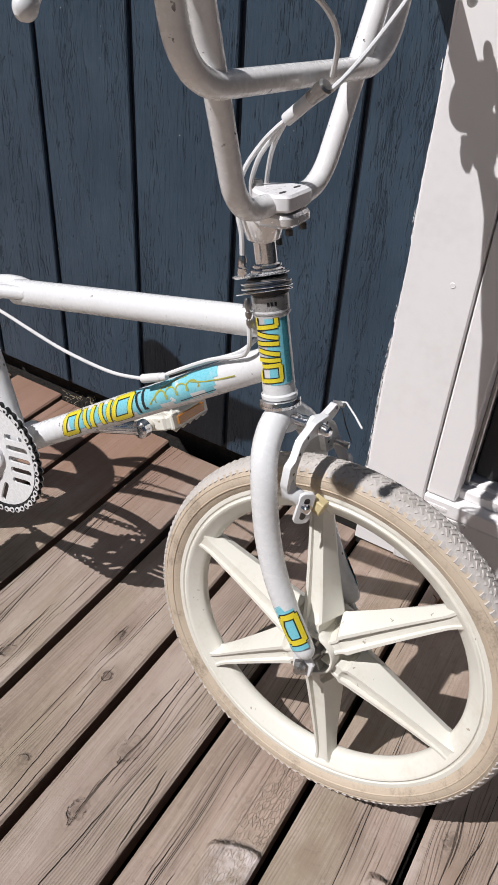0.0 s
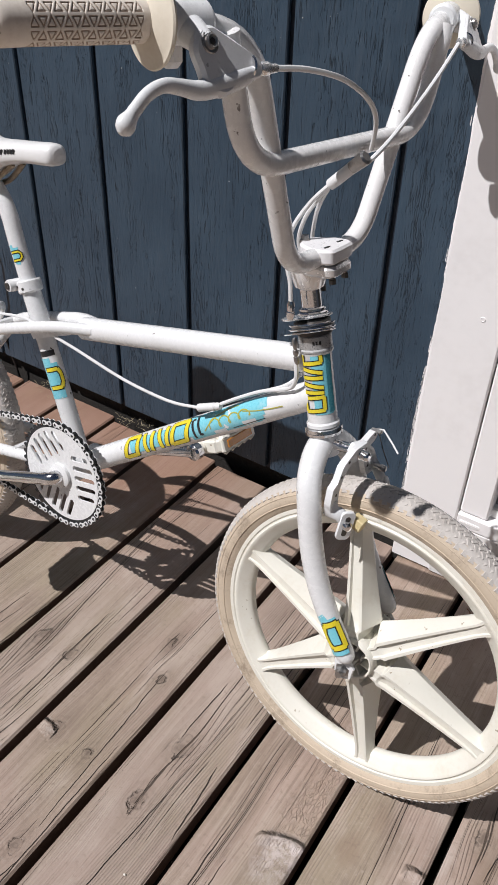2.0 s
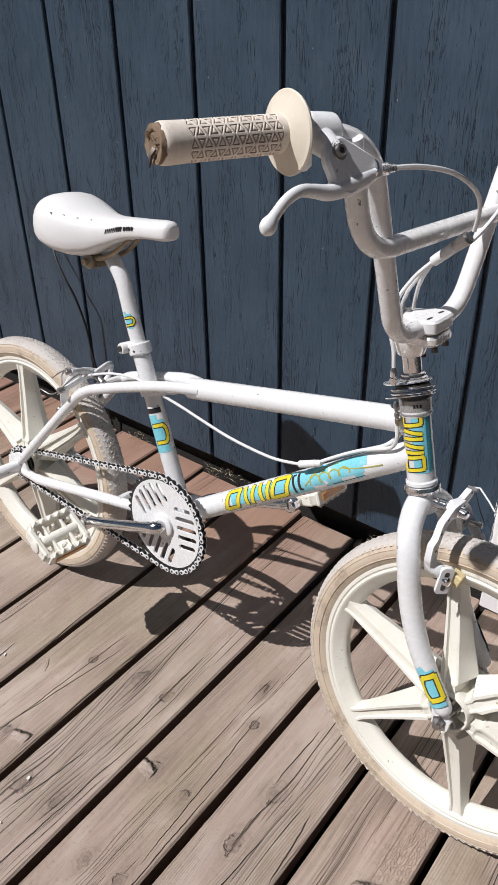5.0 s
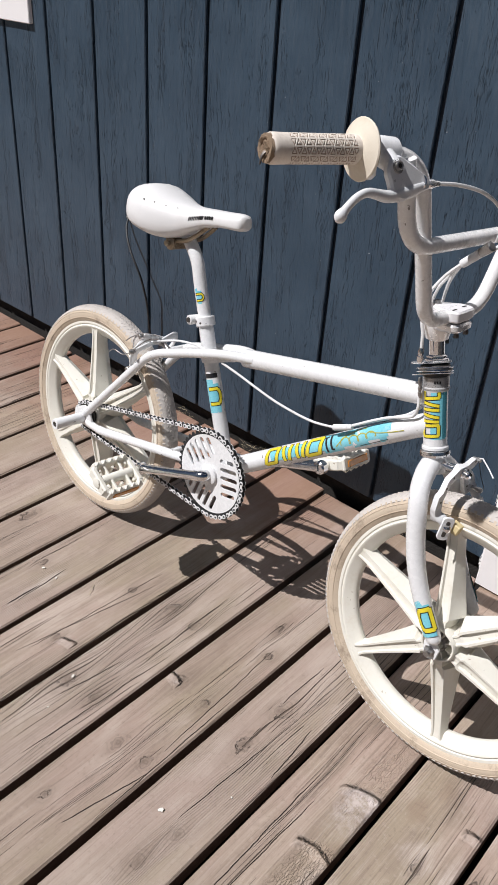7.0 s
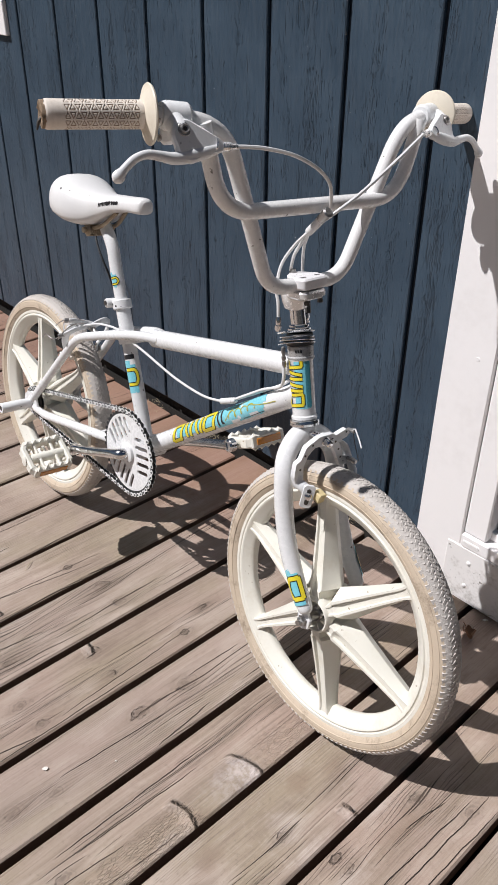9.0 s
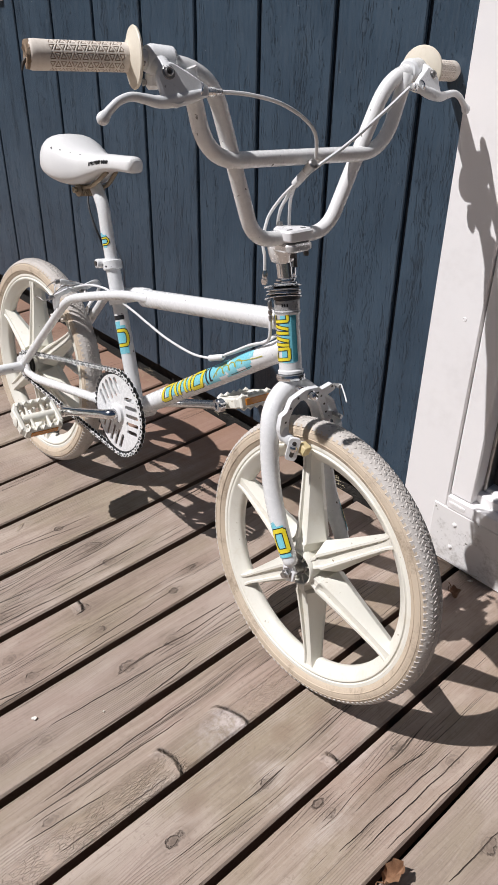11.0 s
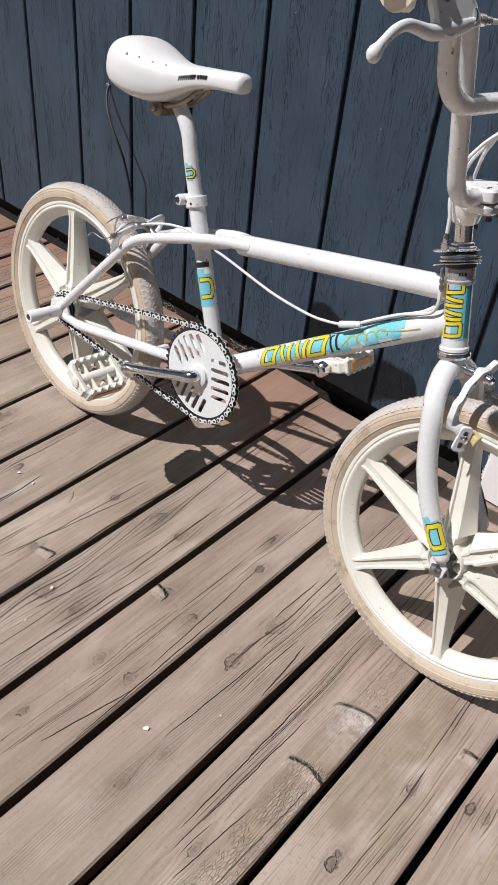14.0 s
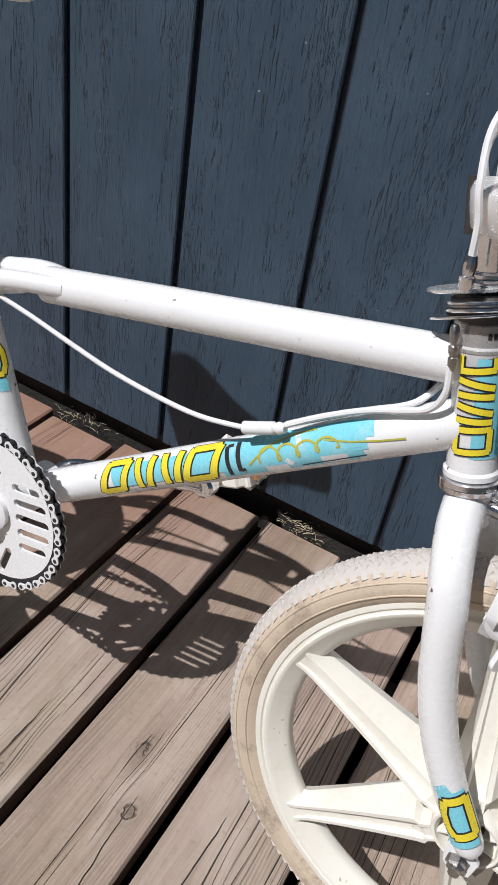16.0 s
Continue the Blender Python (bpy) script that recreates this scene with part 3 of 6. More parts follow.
def bolt(a, b, r, head=1.7, seg=6):
    """A hexagon head at b on a shank from a."""
    a, b = Vector(a), Vector(b)
    n = (b - a).length
    return Geo().lathe([(0, r), (n * 0.55, r), (n * 0.55, r * head), (n * 0.92, r * head), (n, r * head * 0.75)], a, b, seg)


# ---- structure ----
def rounded_rect(lx, ly, r, n=5):
    """A rectangle with round corners, centred, as an outline."""
    out = []
    for cx, cy, a0 in ((1, 1, 0), (-1, 1, 90), (-1, -1, 180), (1, -1, 270)):
        for k in range(n + 1):
            a = radians(a0 + 90 * k / n)
            out.append((cx * (lx / 2 - r) + r * math.cos(a), cy * (ly / 2 - r) + r * math.sin(a)))
    return out



WALL_Y, TRIM_Y = 1.042, 1.0155
GROOVES = [-0.434 - 0.2060 * k for k in range(-1, 14)]   # x of the grooves in the siding

g = Geo()
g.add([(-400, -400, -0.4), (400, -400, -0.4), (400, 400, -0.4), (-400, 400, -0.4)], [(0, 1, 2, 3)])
ground = part("ground", g, DARK, None, "bare earth under and around the deck, coloured dark as in shade")
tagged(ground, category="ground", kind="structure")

# siding: a darker blue backing sheet with proud strips between the grooves
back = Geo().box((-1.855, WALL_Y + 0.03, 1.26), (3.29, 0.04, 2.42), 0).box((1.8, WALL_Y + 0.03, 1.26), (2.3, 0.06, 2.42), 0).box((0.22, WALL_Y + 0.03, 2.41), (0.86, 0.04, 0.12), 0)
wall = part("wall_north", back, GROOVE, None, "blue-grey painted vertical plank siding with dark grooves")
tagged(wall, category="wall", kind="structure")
# strip below the siding, with the shade there put into its colour
footing = part("wall_footing", Geo().box((-0.9, WALL_Y + 0.06, -0.17), (5.2, 0.05, 0.44), 0), DARK, None, "footing strip below the siding, coloured dark as its shade")
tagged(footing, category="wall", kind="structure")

# door side of the wall: white casing, sill, jamb and dark door
TRIM_X0, TRIM_X1 = -0.326, -0.219
casing = thing("door_casing", "white painted wooden door casing with brushed edge", "door trim", kind="structure")
g = Geo().box(((TRIM_X0 + TRIM_X1) / 2, TRIM_Y + 0.0145, 1.177), (TRIM_X1 - TRIM_X0, 0.029, 2.346), 0.0025)
part("side_board", g, TRIM, casing)
door = thing("door_1", "white framed door with dark glass above a painted sill", "door", kind="structure")
g = Geo().box((-0.191, TRIM_Y + 0.048, 1.25), (0.051, 0.09, 2.160), 0.003)
part("frame", g, TRIM, door)
part("weather_strip", Geo().box((-0.1615, TRIM_Y + 0.060, 1.25), (0.008, 0.05, 2.13), 0.002), STEEL, door, "thin grey metal strip")
part("door_stile", Geo().box((-0.123, TRIM_Y + 0.072, 1.25), (0.069, 0.03, 2.1), 0.003), RUBBER, door, "dark door edge")
g = Geo().box((0.27, TRIM_Y + 0.092, 1.25), (0.73, 0.03, 2.1), 0)
part("pane", g, GLASS, door, "dark reflecting door glass")
sill = thing("door_sill", "white painted wooden door sill with a worn apron", "door sill", kind="structure")
part("apron", Geo().box((0.2018, 1.0270, 0.0700), (0.8966, 0.027, 0.135), 0.002), APRON, sill)
part("sill_board", Geo().box((0.2166, 1.0440, 0.1535), (0.8672, 0.063, 0.030), 0.0022), TRIM, sill)
g = Geo().box((0.236, 1.0510, 0.179), (0.827, 0.030, 0.022), 0.003)
g.box((0.241, 1.0690, 0.186), (0.817, 0.030, 0.022), 0.003)
part("threshold", g, TRIM, sill, "stepped white threshold")
part("threshold_strip", Geo().box((0.25, 1.0900, 0.194), (0.80, 0.018, 0.014), 0.003), STEEL, sill, "grey metal strip")
g = Geo()
for x, z in ((-0.190, 0.105), (-0.191, 0.046), (0.03, 0.098)):
    g.lathe([(0, 0.0046), (0.0022, 0.0042), (0.0034, 0.002)], (x, 1.0137, z), (x, 0.99, z), 10)
part("nail_head", g, TRIM, sill)
upright = pose(-0.1925, 1.0125, 0.1520, 90, 0, 0)
part("vent_slot", Geo().prism(rounded_rect(0.038, 0.0085, 0.004), 0.0024, upright, 0.0006), TRIM, sill)
part("vent_slot_gap", Geo().prism(rounded_rect(0.033, 0.0030, 0.0014), 0.0030, upright), APRON, sill)
g = Geo()
for x, z in ((-0.253, 0.545), (-0.262, 1.2)):
    g.lathe([(0, 0.0046), (0.0005, 0.0043), (0.0009, 0.0036), (0.0005, 0.0030), (0.0006, 0.001)], (x, TRIM_Y, z), (x, TRIM_Y - 0.02, z), 10)
part("nail_head", g, TRIM, casing)
rag = random.Random(5)
g = Geo()
w0, reach, dry = 0.009, 0.0, 0.0
for k in range(1040):
    z0 = 0.03 + k * 0.0011
    reach = 0.985 * reach + rag.gauss(0, 0.00016)
    dry = max(0.0, 0.97 * dry + rag.gauss(0.0, 0.17 if z0 < 0.45 else 0.045))
    w1 = min(max(0.0095 + reach + rag.uniform(-0.0014, 0.0010) * min(dry, 1.0), 0.0062), 0.0130)
    g.add([(TRIM_X0 + 0.001, WALL_Y - 0.0006, z0), (TRIM_X0 - w0, WALL_Y - 0.0006, z0), (TRIM_X0 - w1, WALL_Y - 0.0006, z0 + 0.0011), (TRIM_X0 + 0.001, WALL_Y - 0.0006, z0 + 0.0011)], [(0, 1, 2, 3)])
    w0 = w1
    if dry > 0.3 and rag.random() < 0.30:
        # a dry brush stroke beside the edge
        x, long, wide = TRIM_X0 - w1 - rag.uniform(0.0, 0.0030), rag.uniform(0.003, 0.022), rag.uniform(0.0003, 0.0010)
        g.add([(x + wide, WALL_Y - 0.0006, z0), (x - wide, WALL_Y - 0.0006, z0 + 0.0006), (x - wide * 0.4, WALL_Y - 0.0006, z0 + long), (x + wide * 0.6, WALL_Y - 0.0006, z0 + long * 0.9)], [(0, 1, 2, 3)])
part("paint_edge", g, TRIM, casing, "ragged brushed paint edge")

# white window casing at the far end of the wall
win = thing("window_1", "white painted window casing high on the siding", "window", kind="structure")
part("window_sill", Geo().box((-2.337, 1.041, 1.019), (0.802, 0.022, 0.09), 0.002), TRIM, win)
part("window_frame", Geo().box((-1.981, 1.041, 1.4905), (0.09, 0.022, 0.853), 0.002), TRIM, win)
part("window_pane", Geo().box((-2.398, 1.036, 1.4905), (0.744, 0.010, 0.853), 0), GLASS, win)

# thin black cable that hangs off the siding
loose = thing("loose_cable", "thin black cable hanging in a loop from the siding", "cable")
pts = [(-1.548, 1.044, 0.540), (-1.541, 1.036, 0.531), (-1.531, 1.022, 0.515), (-1.504, 1.002, 0.493), (-1.479, 0.992, 0.465), (-1.455, 0.988, 0.436), (-1.441, 0.993, 0.402),
       (-1.435, 1.002, 0.356), (-1.430, 1.008, 0.307), (-1.430, 1.013, 0.256), (-1.436, 1.024, 0.202), (-1.440, 1.040, 0.10), (-1.44, 1.056, 0.01), (-1.44, 1.064, -0.06), (-1.43, 1.066, -0.15)]
part("cord", Geo().sweep([tuple(p) for p in spline(pts, 6)], 0.003, 8), RUBBER, loose)
part("staple", Geo().box((-1.545, 1.040, 0.536), (0.012, 0.006, 0.006), 0.001), STEEL, loose)


def leaf(m, size):
    """A dry curled leaf."""
    ob = thing("dry_leaf", "brown curled dry leaf lying on the deck", "leaf", m)
    g = Geo()
    nu, nv = 10, 8
    for i in range(nu + 1):
        u = i / nu
        w = size * 0.36 * math.sin(math.pi * min(1, u * 0.9 + 0.08)) ** 0.7 * (1 + 0.15 * math.sin(u * 19))
        for j in range(nv + 1):
            v = j / nv * 2 - 1
            g.v.append((u * size, v * w, size * (0.42 * abs(v) ** 1.5 + 0.10 * math.sin(u * 7 + v * 3) + 0.25 * u * u)))
    for i in range(nu):
        for j in range(nv):
            k = i * (nv + 1) + j
            g.f.append((k, k + 1, k + nv + 2, k + nv + 1))
    part("blade", g, LEAF, ob, sharp=50)
    part("stalk", Geo().sweep([(0, 0, 0.002), (-size * 0.2, 0.004, 0.004), (-size * 0.38, 0.0, 0.010)], 0.0011, 6), LEAF, ob)
    return ob


leaf(pose(0.150, 0.380, 0.005, 0, 0, 78), 0.036)
leaf(pose(-0.135, 0.947, 0.003, 0, 0, -35), 0.034)


def straw(x, y, z, count, spread, seed):
    """A tuft of dry grass and dust caught in the gap."""
    r = random.Random(seed)
    g = Geo()
    for k in range(count):
        a, b = r.uniform(0, 6.28), r.uniform(0.1, 0.9)
        n = r.uniform(0.012, 0.034)
        p = Vector((x + r.gauss(0, spread), y + r.gauss(0, 0.012), z + r.uniform(0, 0.012)))
        d = Vector((math.cos(a) * b, math.sin(a) * b * 0.5, r.uniform(0.05, 0.5)))
        g.sweep([p, p + d * n * 0.5, p + d * n + Vector((0, 0, -n * 0.15))], [0.0005, 0.0004, 0.0002], 4)
    ob = part("dry_grass", g, STRAW, None, "tuft of dry grass caught at the edge of the deck")
    tagged(ob, category="dry grass", kind="stuff")


straw(-0.565, 1.055, 0.0, 60, 0.022, 1)
straw(-1.03, 1.055, 0.0, 50, 0.025, 2)
straw(-1.32, 1.045, 0.0, 30, 0.02, 3)
straw(-0.140, 1.007, 0.0, 26, 0.018, 4)


def flake(x, y, size, turn):
    """A pale paint flake on the deck."""
    r = random.Random(int(abs(x) * 1000))
    rim = [(size * r.uniform(0.5, 1.0) * math.cos(a), size * 0.7 * r.uniform(0.5, 1.0) * math.sin(a)) for a in [2 * math.pi * k / 9 for k in range(9)]]
    ob = part("paint_flake", Geo().prism(rim, 0.0012, pose(x, y, 0.0022, 6, -5, turn), 0.0002), FLAKE, None, "pale curled paint flake lying on the deck")
    tagged(ob, category="flake", group="flakes on the deck")


for x, y, size, turn in ((-0.423, 0.154, 0.0065, 20), (-0.741, 0.217, 0.0050, 70), (-0.357, 0.250, 0.0028, 10), (-0.985, 0.353, 0.0045, 130), (-1.03, 0.352, 0.0045, 40), (-0.715, 0.143, 0.0025, 0), (-0.123, 1.003, 0.0075, 50)):
    flake(x, y, size, turn)
stalk = part("straw", Geo().sweep([(-0.912, 0.398, 0.002), (-0.903, 0.386, 0.005), (-0.893, 0.372, 0.002)], [0.0007, 0.0007, 0.0004], 5), STRAW, None, "single dry straw lying on the deck")
tagged(stalk, category="straw")


# ---- the bicycle, in its own space: x ahead, y to its left, z up, rear tyre's foot at the origin ----
LEAN_TO_WALL, HEADING = 7.5, -2.0
bike = thing("bicycle", "white freestyle bicycle with ivory mag wheels leaning on the siding", "bicycle", pose(-1.147, 0.590, 0, -LEAN_TO_WALL, 0, HEADING))
R_WHEEL, BB, AXLE_R, AXLE_F = 0.25, Vector((0.408, 0, 0.30)), Vector((0, 0, 0.25)), Vector((0.945, 0, 0.25))


def head(z, side=0.0, ahead=0.0):
    """A point on the steering axis at the height z."""
    return Vector((0.827 + (0.545 - z) * 0.287 + ahead, side, z))


def on_tube(a, b, r, out, strokes):
    """Flat shapes wrapped on a tube: each stroke is (along0, turn0, along1, turn1, width) with along from 0 to 1, turn in degrees from out, width in metres."""
    a, b, out = Vector(a), Vector(b), Vector(out)
    z = (b - a).normalized()
    x = (out - z * out.dot(z)).normalized()
    y = z.cross(x)
    n = (b - a).length
    geo = Geo()
    for u0, v0, u1, v1, w in strokes:
        p, q = Vector((u0 * n, radians(v0) * r)), Vector((u1 * n, radians(v1) * r))
        d = (q - p).normalized()
        side = Vector((-d.y, d.x)) * w / 2
        nu, nv = max(2, int((q - p).length / 0.004)), max(2, int(w / 0.004))
        verts, faces = [], []
        for i in range(nu + 1):
            for j in range(nv + 1):
                c = p.lerp(q, i / nu) + side * (2 * j / nv - 1)
                t = c.y / r
                verts.append(a + z * c.x + (x * math.cos(t) + y * math.sin(t)) * r)
        for i in range(nu):
            for j in range(nv):
                k = i * (nv + 1) + j
                faces.append((k, k + 1, k + nv + 2, k + nv + 1))
        geo.add(verts, faces)
    return geo


def bracket(u0, u1, v0, v1, w):
    """An open bracket on a tube, as strokes: a foot, an upright and a head."""
    return [(u0, v0, u0, v1 - 14, w), (u0, v1 - 14, u0 + (u1 - u0) * 0.3, v1, w), (u0 + (u1 - u0) * 0.3, v1, u0 + (u1 - u0) * 0.7, v1, w), (u0 + (u1 - u0) * 0.7, v1, u1, v1 - 14, w), (u1, v1 - 14, u1, v0, w)]


def badge(parent, a, b, r, out, field, shapes, label, thick=True):
    """A printed sticker on a tube: its field, and yellow marks with dark rims on it."""
    base = part("sticker", on_tube(a, b, r + 0.0004, out, field), BLUE, parent, label)
    edge = 0.0030 if thick else 0.0024
    n = (Vector(b) - Vector(a)).length
    rims = []
    for u0, v0, u1, v1, w in shapes:
        d = Vector(((u1 - u0) * n, radians(v1 - v0) * r)).normalized() * 0.0012
        rims.append((u0 - d.x / n, v0 - math.degrees(d.y / r), u1 + d.x / n, v1 + math.degrees(d.y / r), w + edge))
    part("sticker_outline", on_tube(a, b, r + 0.0007, out, rims), BLACK, base)
    part("sticker_block", on_tube(a, b, r + 0.0010, out, shapes), YELLOW, base)
    return base


# frame tubes
frame_ob = new("frame")
frame_ob.parent = bike
TT0, TT1 = Vector((0.4135, 0, 0.5400)), Vector((0.797, 0, 0.6232))
DT0, DT1 = BB.copy(), Vector((0.812, 0, 0.583))
part("top_tube", Geo().sweep([TT0, TT1], 0.0172, 24), WHITE, frame_ob)
down_tube = part("down_tube", Geo().sweep([DT0, DT1], 0.0185, 24), WHITE, frame_ob)
ST1 = Vector((0.2955, 0, 0.567))
seat_tube = part("seat_tube", Geo().sweep([BB, ST1], 0.0147, 20), WHITE, frame_ob)
g = Geo().lathe([(0, 0.0205), (0.004, 0.0205), (0.006, 0.0185), (0.091, 0.0185), (0.094, 0.0205), (0.099, 0.0205)], head(0.546), head(0.64), 28)
head_tube = part("head_tube", g, WHITE, frame_ob)
part("bottom_bracket", Geo().lathe([(0, 0.019), (0.003, 0.0225), (0.069, 0.0225), (0.072, 0.019)], BB + Vector((0, -0.036, 0)), BB + Vector((0, 0.036, 0)), 24), WHITE, frame_ob)
for s in (-1, 1):
    pts = rounded([(0.004, s * 0.057, 0.256), (0.2, s * 0.048, 0.478), (0.30, s * 0.034, 0.514), (0.385, s * 0.0255, 0.5405), (0.440, s * 0.009, 0.5475)], [0.035, 0.03, 0.03])
    part("seat_stay", Geo().sweep(pts, 0.0093, 16), WHITE, frame_ob)
    pts = rounded([(0.015, s * 0.057, 0.243), (0.06, s * 0.055, 0.240), (0.25, s * 0.042, 0.277), (0.33, s * 0.038, 0.293), (0.40, s * 0.022, 0.30)], 0.03)
    part("chain_stay", Geo().sweep(pts, [0.0085] * 4 + [0.0098] * (len(pts) - 4), 14), WHITE, frame_ob)
    plate = [(-0.028, 0.262), (-0.03, 0.240), (-0.012, 0.232), (0.03, 0.232), (0.046, 0.240), (0.034, 0.252), (0.022, 0.276), (0.004, 0.280), (-0.012, 0.272)]
    g = Geo().prism([(x, z) for x, z in plate], 0.006, Matrix.Translation((0, s * 0.057, 0)) @ Matrix.Rotation(radians(90), 4, "X"), 0.001)
    part("dropout", g, WHITE, frame_ob)
# brake bridge between the stays
part("bridge", Geo().sweep([(0.196, -0.05, 0.474), (0.196, 0.05, 0.474)], 0.007, 10), WHITE, frame_ob)
part("bridge", Geo().sweep([(0.27, -0.042, 0.277), (0.27, 0.042, 0.277)], 0.007, 10), WHITE, frame_ob)
part("gusset", Geo().prism([(0.318, 0.497), (0.400, 0.530), (0.400, 0.540), (0.312, 0.506)], 0.040, Matrix.Rotation(radians(90), 4, "X"), 0.002), WHITE, frame_ob)

# stickers on the frame
OUT = Vector((0.0, -1, 0.35))


def along(x):
    return (x - DT0.x) / (DT1.x - DT0.x)


f = [(along(0.528), 0, along(0.640), 0, 0.022), (along(0.636), 0, along(0.742), 0, 0.036), (along(0.740), -12, along(0.751), -12, 0.026), (along(0.749), -22, along(0.757), -22, 0.014), (along(0.740), 34, along(0.747), 34, 0.010)]


def word_mark(u0, u1, v, w, lean=0.10):
    """Plain marks in a row, leaning ahead: hollow blocks with bars between them."""
    marks = [[(0.03, 1), (0.22, 1), (0.19, -1), (0.0, -1), (0.03, 1)], [(0.30, 1), (0.36, -1)], [(0.44, 1), (0.44, -1)], [(0.54, 1), (0.60, -1)], [(0.68, 1), (0.68, -1)], [(0.78, 1), (1.0, 1), (0.97, -1), (0.75, -1), (0.78, 1)]]
    out = []
    for line in marks:
        for (a, b), (c, d) in zip(line, line[1:]):
            e = 0.16 / max(abs(d - b), 0.6) if abs(d - b) > 0.3 else 0.0
            b2, d2 = b + (b - d) * e * 0.35, d + (d - b) * e * 0.35
            out.append((u0 + (u1 - u0) * (a + lean * b2 * 0.35), -v * b2, u0 + (u1 - u0) * (c + lean * d2 * 0.35), -v * d2, w))
    return out


decal = badge(down_tube, DT0, DT1, 0.0185, OUT, f, word_mark(along(0.519), along(0.634), 42, 0.0070), "pale blue sticker with yellow plain marks", False)
wave = []
for k in range(49):
    t = k / 48
    wave.append((0.672 + 0.060 * t - 0.0042 * math.sin(2 * math.pi * 4 * t + 0.6), 6 - 22 * math.sin(2 * math.pi * 4 * t - 0.9) * (1 - 0.35 * t) - 8 * t))
sweep_line = [(0.660, 24), (0.668, 6), (0.682, -22), (0.700, -38), (0.716, -42)]
tail_line = [(0.722, -10), (0.740, 4), (0.760, 12), (0.777, 16)]
squig = [(along(p[0]), p[1], along(q[0]), q[1], w) for line, w in ((wave, 0.0019), (sweep_line, 0.0016), (tail_line, 0.0014)) for p, q in zip(line, line[1:])]
part("sticker_squiggle", on_tube(DT0, DT1, 0.0193, OUT, squig), OLIVE, decal, "looped olive-yellow stroke")
g = on_tube(DT0, DT1, 0.0193, OUT, [(along(0.6435), -34, along(0.6425), 46, 0.0042), (along(0.6535), -42, along(0.6515), 38, 0.0046), (along(0.6440), -34, along(0.6490), -36, 0.003), (along(0.652), 36, along(0.656), 34, 0.003)])
part("sticker_bar", g, BLACK, decal)
part("sticker_bar", on_tube(DT0, DT1, 0.0192, OUT, [(along(0.700), 47, along(0.748), 44, 0.0013)]), BLACK, decal, "thin grey line of unreadable print")
g = on_tube(DT0, DT1, 0.01895, OUT, [(along(0.7010), -46, along(0.7030), -4, 0.0045), (along(0.672), 44, along(0.690), 46, 0.006), (along(0.716), 40, along(0.735), 42, 0.007), (along(0.690), 24, along(0.694), 40, 0.005)])
part("sticker_wear", g, WHITE, decal, "worn white gaps in the print")
HOUT = Vector((0.15, -1, 0.0))
H0, H1 = head(0.548), head(0.644)
base = part("sticker", on_tube(H0, H1, 0.0189, HOUT, [(0.16, 36, 0.97, 36, 0.025)]), BLUE, head_tube, "blue and yellow head tube sticker")
part("sticker_shade", on_tube(H0, H1, 0.0191, HOUT, [(0.18, 66, 0.97, 66, 0.0085)]), TEAL, base)
word = word_mark(0.965, 0.20, 36, 0.0044, 0.0)
part("sticker_outline", on_tube(H0, H1, 0.0194, HOUT, [(p, q, r, s, w + 0.0022) for p, q, r, s, w in word]), BLACK, base)
part("sticker_block", on_tube(H0, H1, 0.0197, HOUT, word), YELLOW, base)
SOUT = Vector((0.35, -1, 0))
SL0, SL1 = BB, ST1
badge(seat_tube, SL0, SL1, 0.0147, SOUT, [(0.40, 0, 0.60, 0, 0.030), (0.59, -16, 0.63, -16, 0.018)], bracket(0.462, 0.565, -22, 62, 0.0056), "small blue sticker with an open yellow bracket")
part("sticker_band", on_tube(SL0, SL1, 0.0151, SOUT, [(0.655, -60, 0.655, 60, 0.009)]), BLACK, seat_tube, "narrow black band with unreadable print")

# seat clamp, post and saddle
ax = (ST1 - BB).normalized()
c = ST1 - ax * 0.004
clamp = part("seat_clamp", Geo().lathe([(0, 0.018), (0.002, 0.0195), (0.017, 0.0195), (0.019, 0.018)], c, c + ax, 24), WHITE, bike, "white seat clamp with two bolts")
part("clamp_ear", Geo().lathe([(0, 0.0085), (0.002, 0.0095), (0.03, 0.0095), (0.032, 0.0085)], c + ax * 0.0095 + Vector((-0.018, -0.027, 0)), c + ax * 0.0095 + Vector((-0.012, 0.02, 0)), 16), WHITE, clamp)
part("clamp_bolt", Geo().lathe([(0, 0.005), (0.004, 0.0055)], c + ax * 0.0095 + Vector((-0.0185, -0.0295, 0)), c + ax * 0.0095 + Vector((-0.012, 0.02, 0)), 10), DARKSTEEL, clamp)
g = Geo()
for k in (-0.9, -0.3, 0.3, 0.9):
    d = Vector((math.sin(k), -math.cos(k), 0))
    g.lathe([(0, 0.0022), (0.0006, 0.0022)], c + ax * 0.0095 + d * 0.0193, c + ax * 0.0095 + d * 0.03, 8)
part("clamp_hole", g, DARKSTEEL, clamp)
pts = rounded([ST1 - ax * 0.02, Vector((0.2665, 0, 0.638)), Vector((0.252, 0, 0.682)), Vector((0.206, 0, 0.728))], [0.03, 0.03])
post = part("seat_post", Geo().sweep(pts, 0.0128, 18), WHITE, bike, "white laid-back seat post")
badge(post, ST1, (0.2665, 0, 0.638), 0.0128, SOUT, [(0.52, 2, 0.60, 8, 0.008), (0.58, 2, 0.84, 2, 0.013), (0.80, -14, 0.90, -20, 0.006)], bracket(0.60, 0.76, -22, 40, 0.0024), "worn blue and yellow sticker")

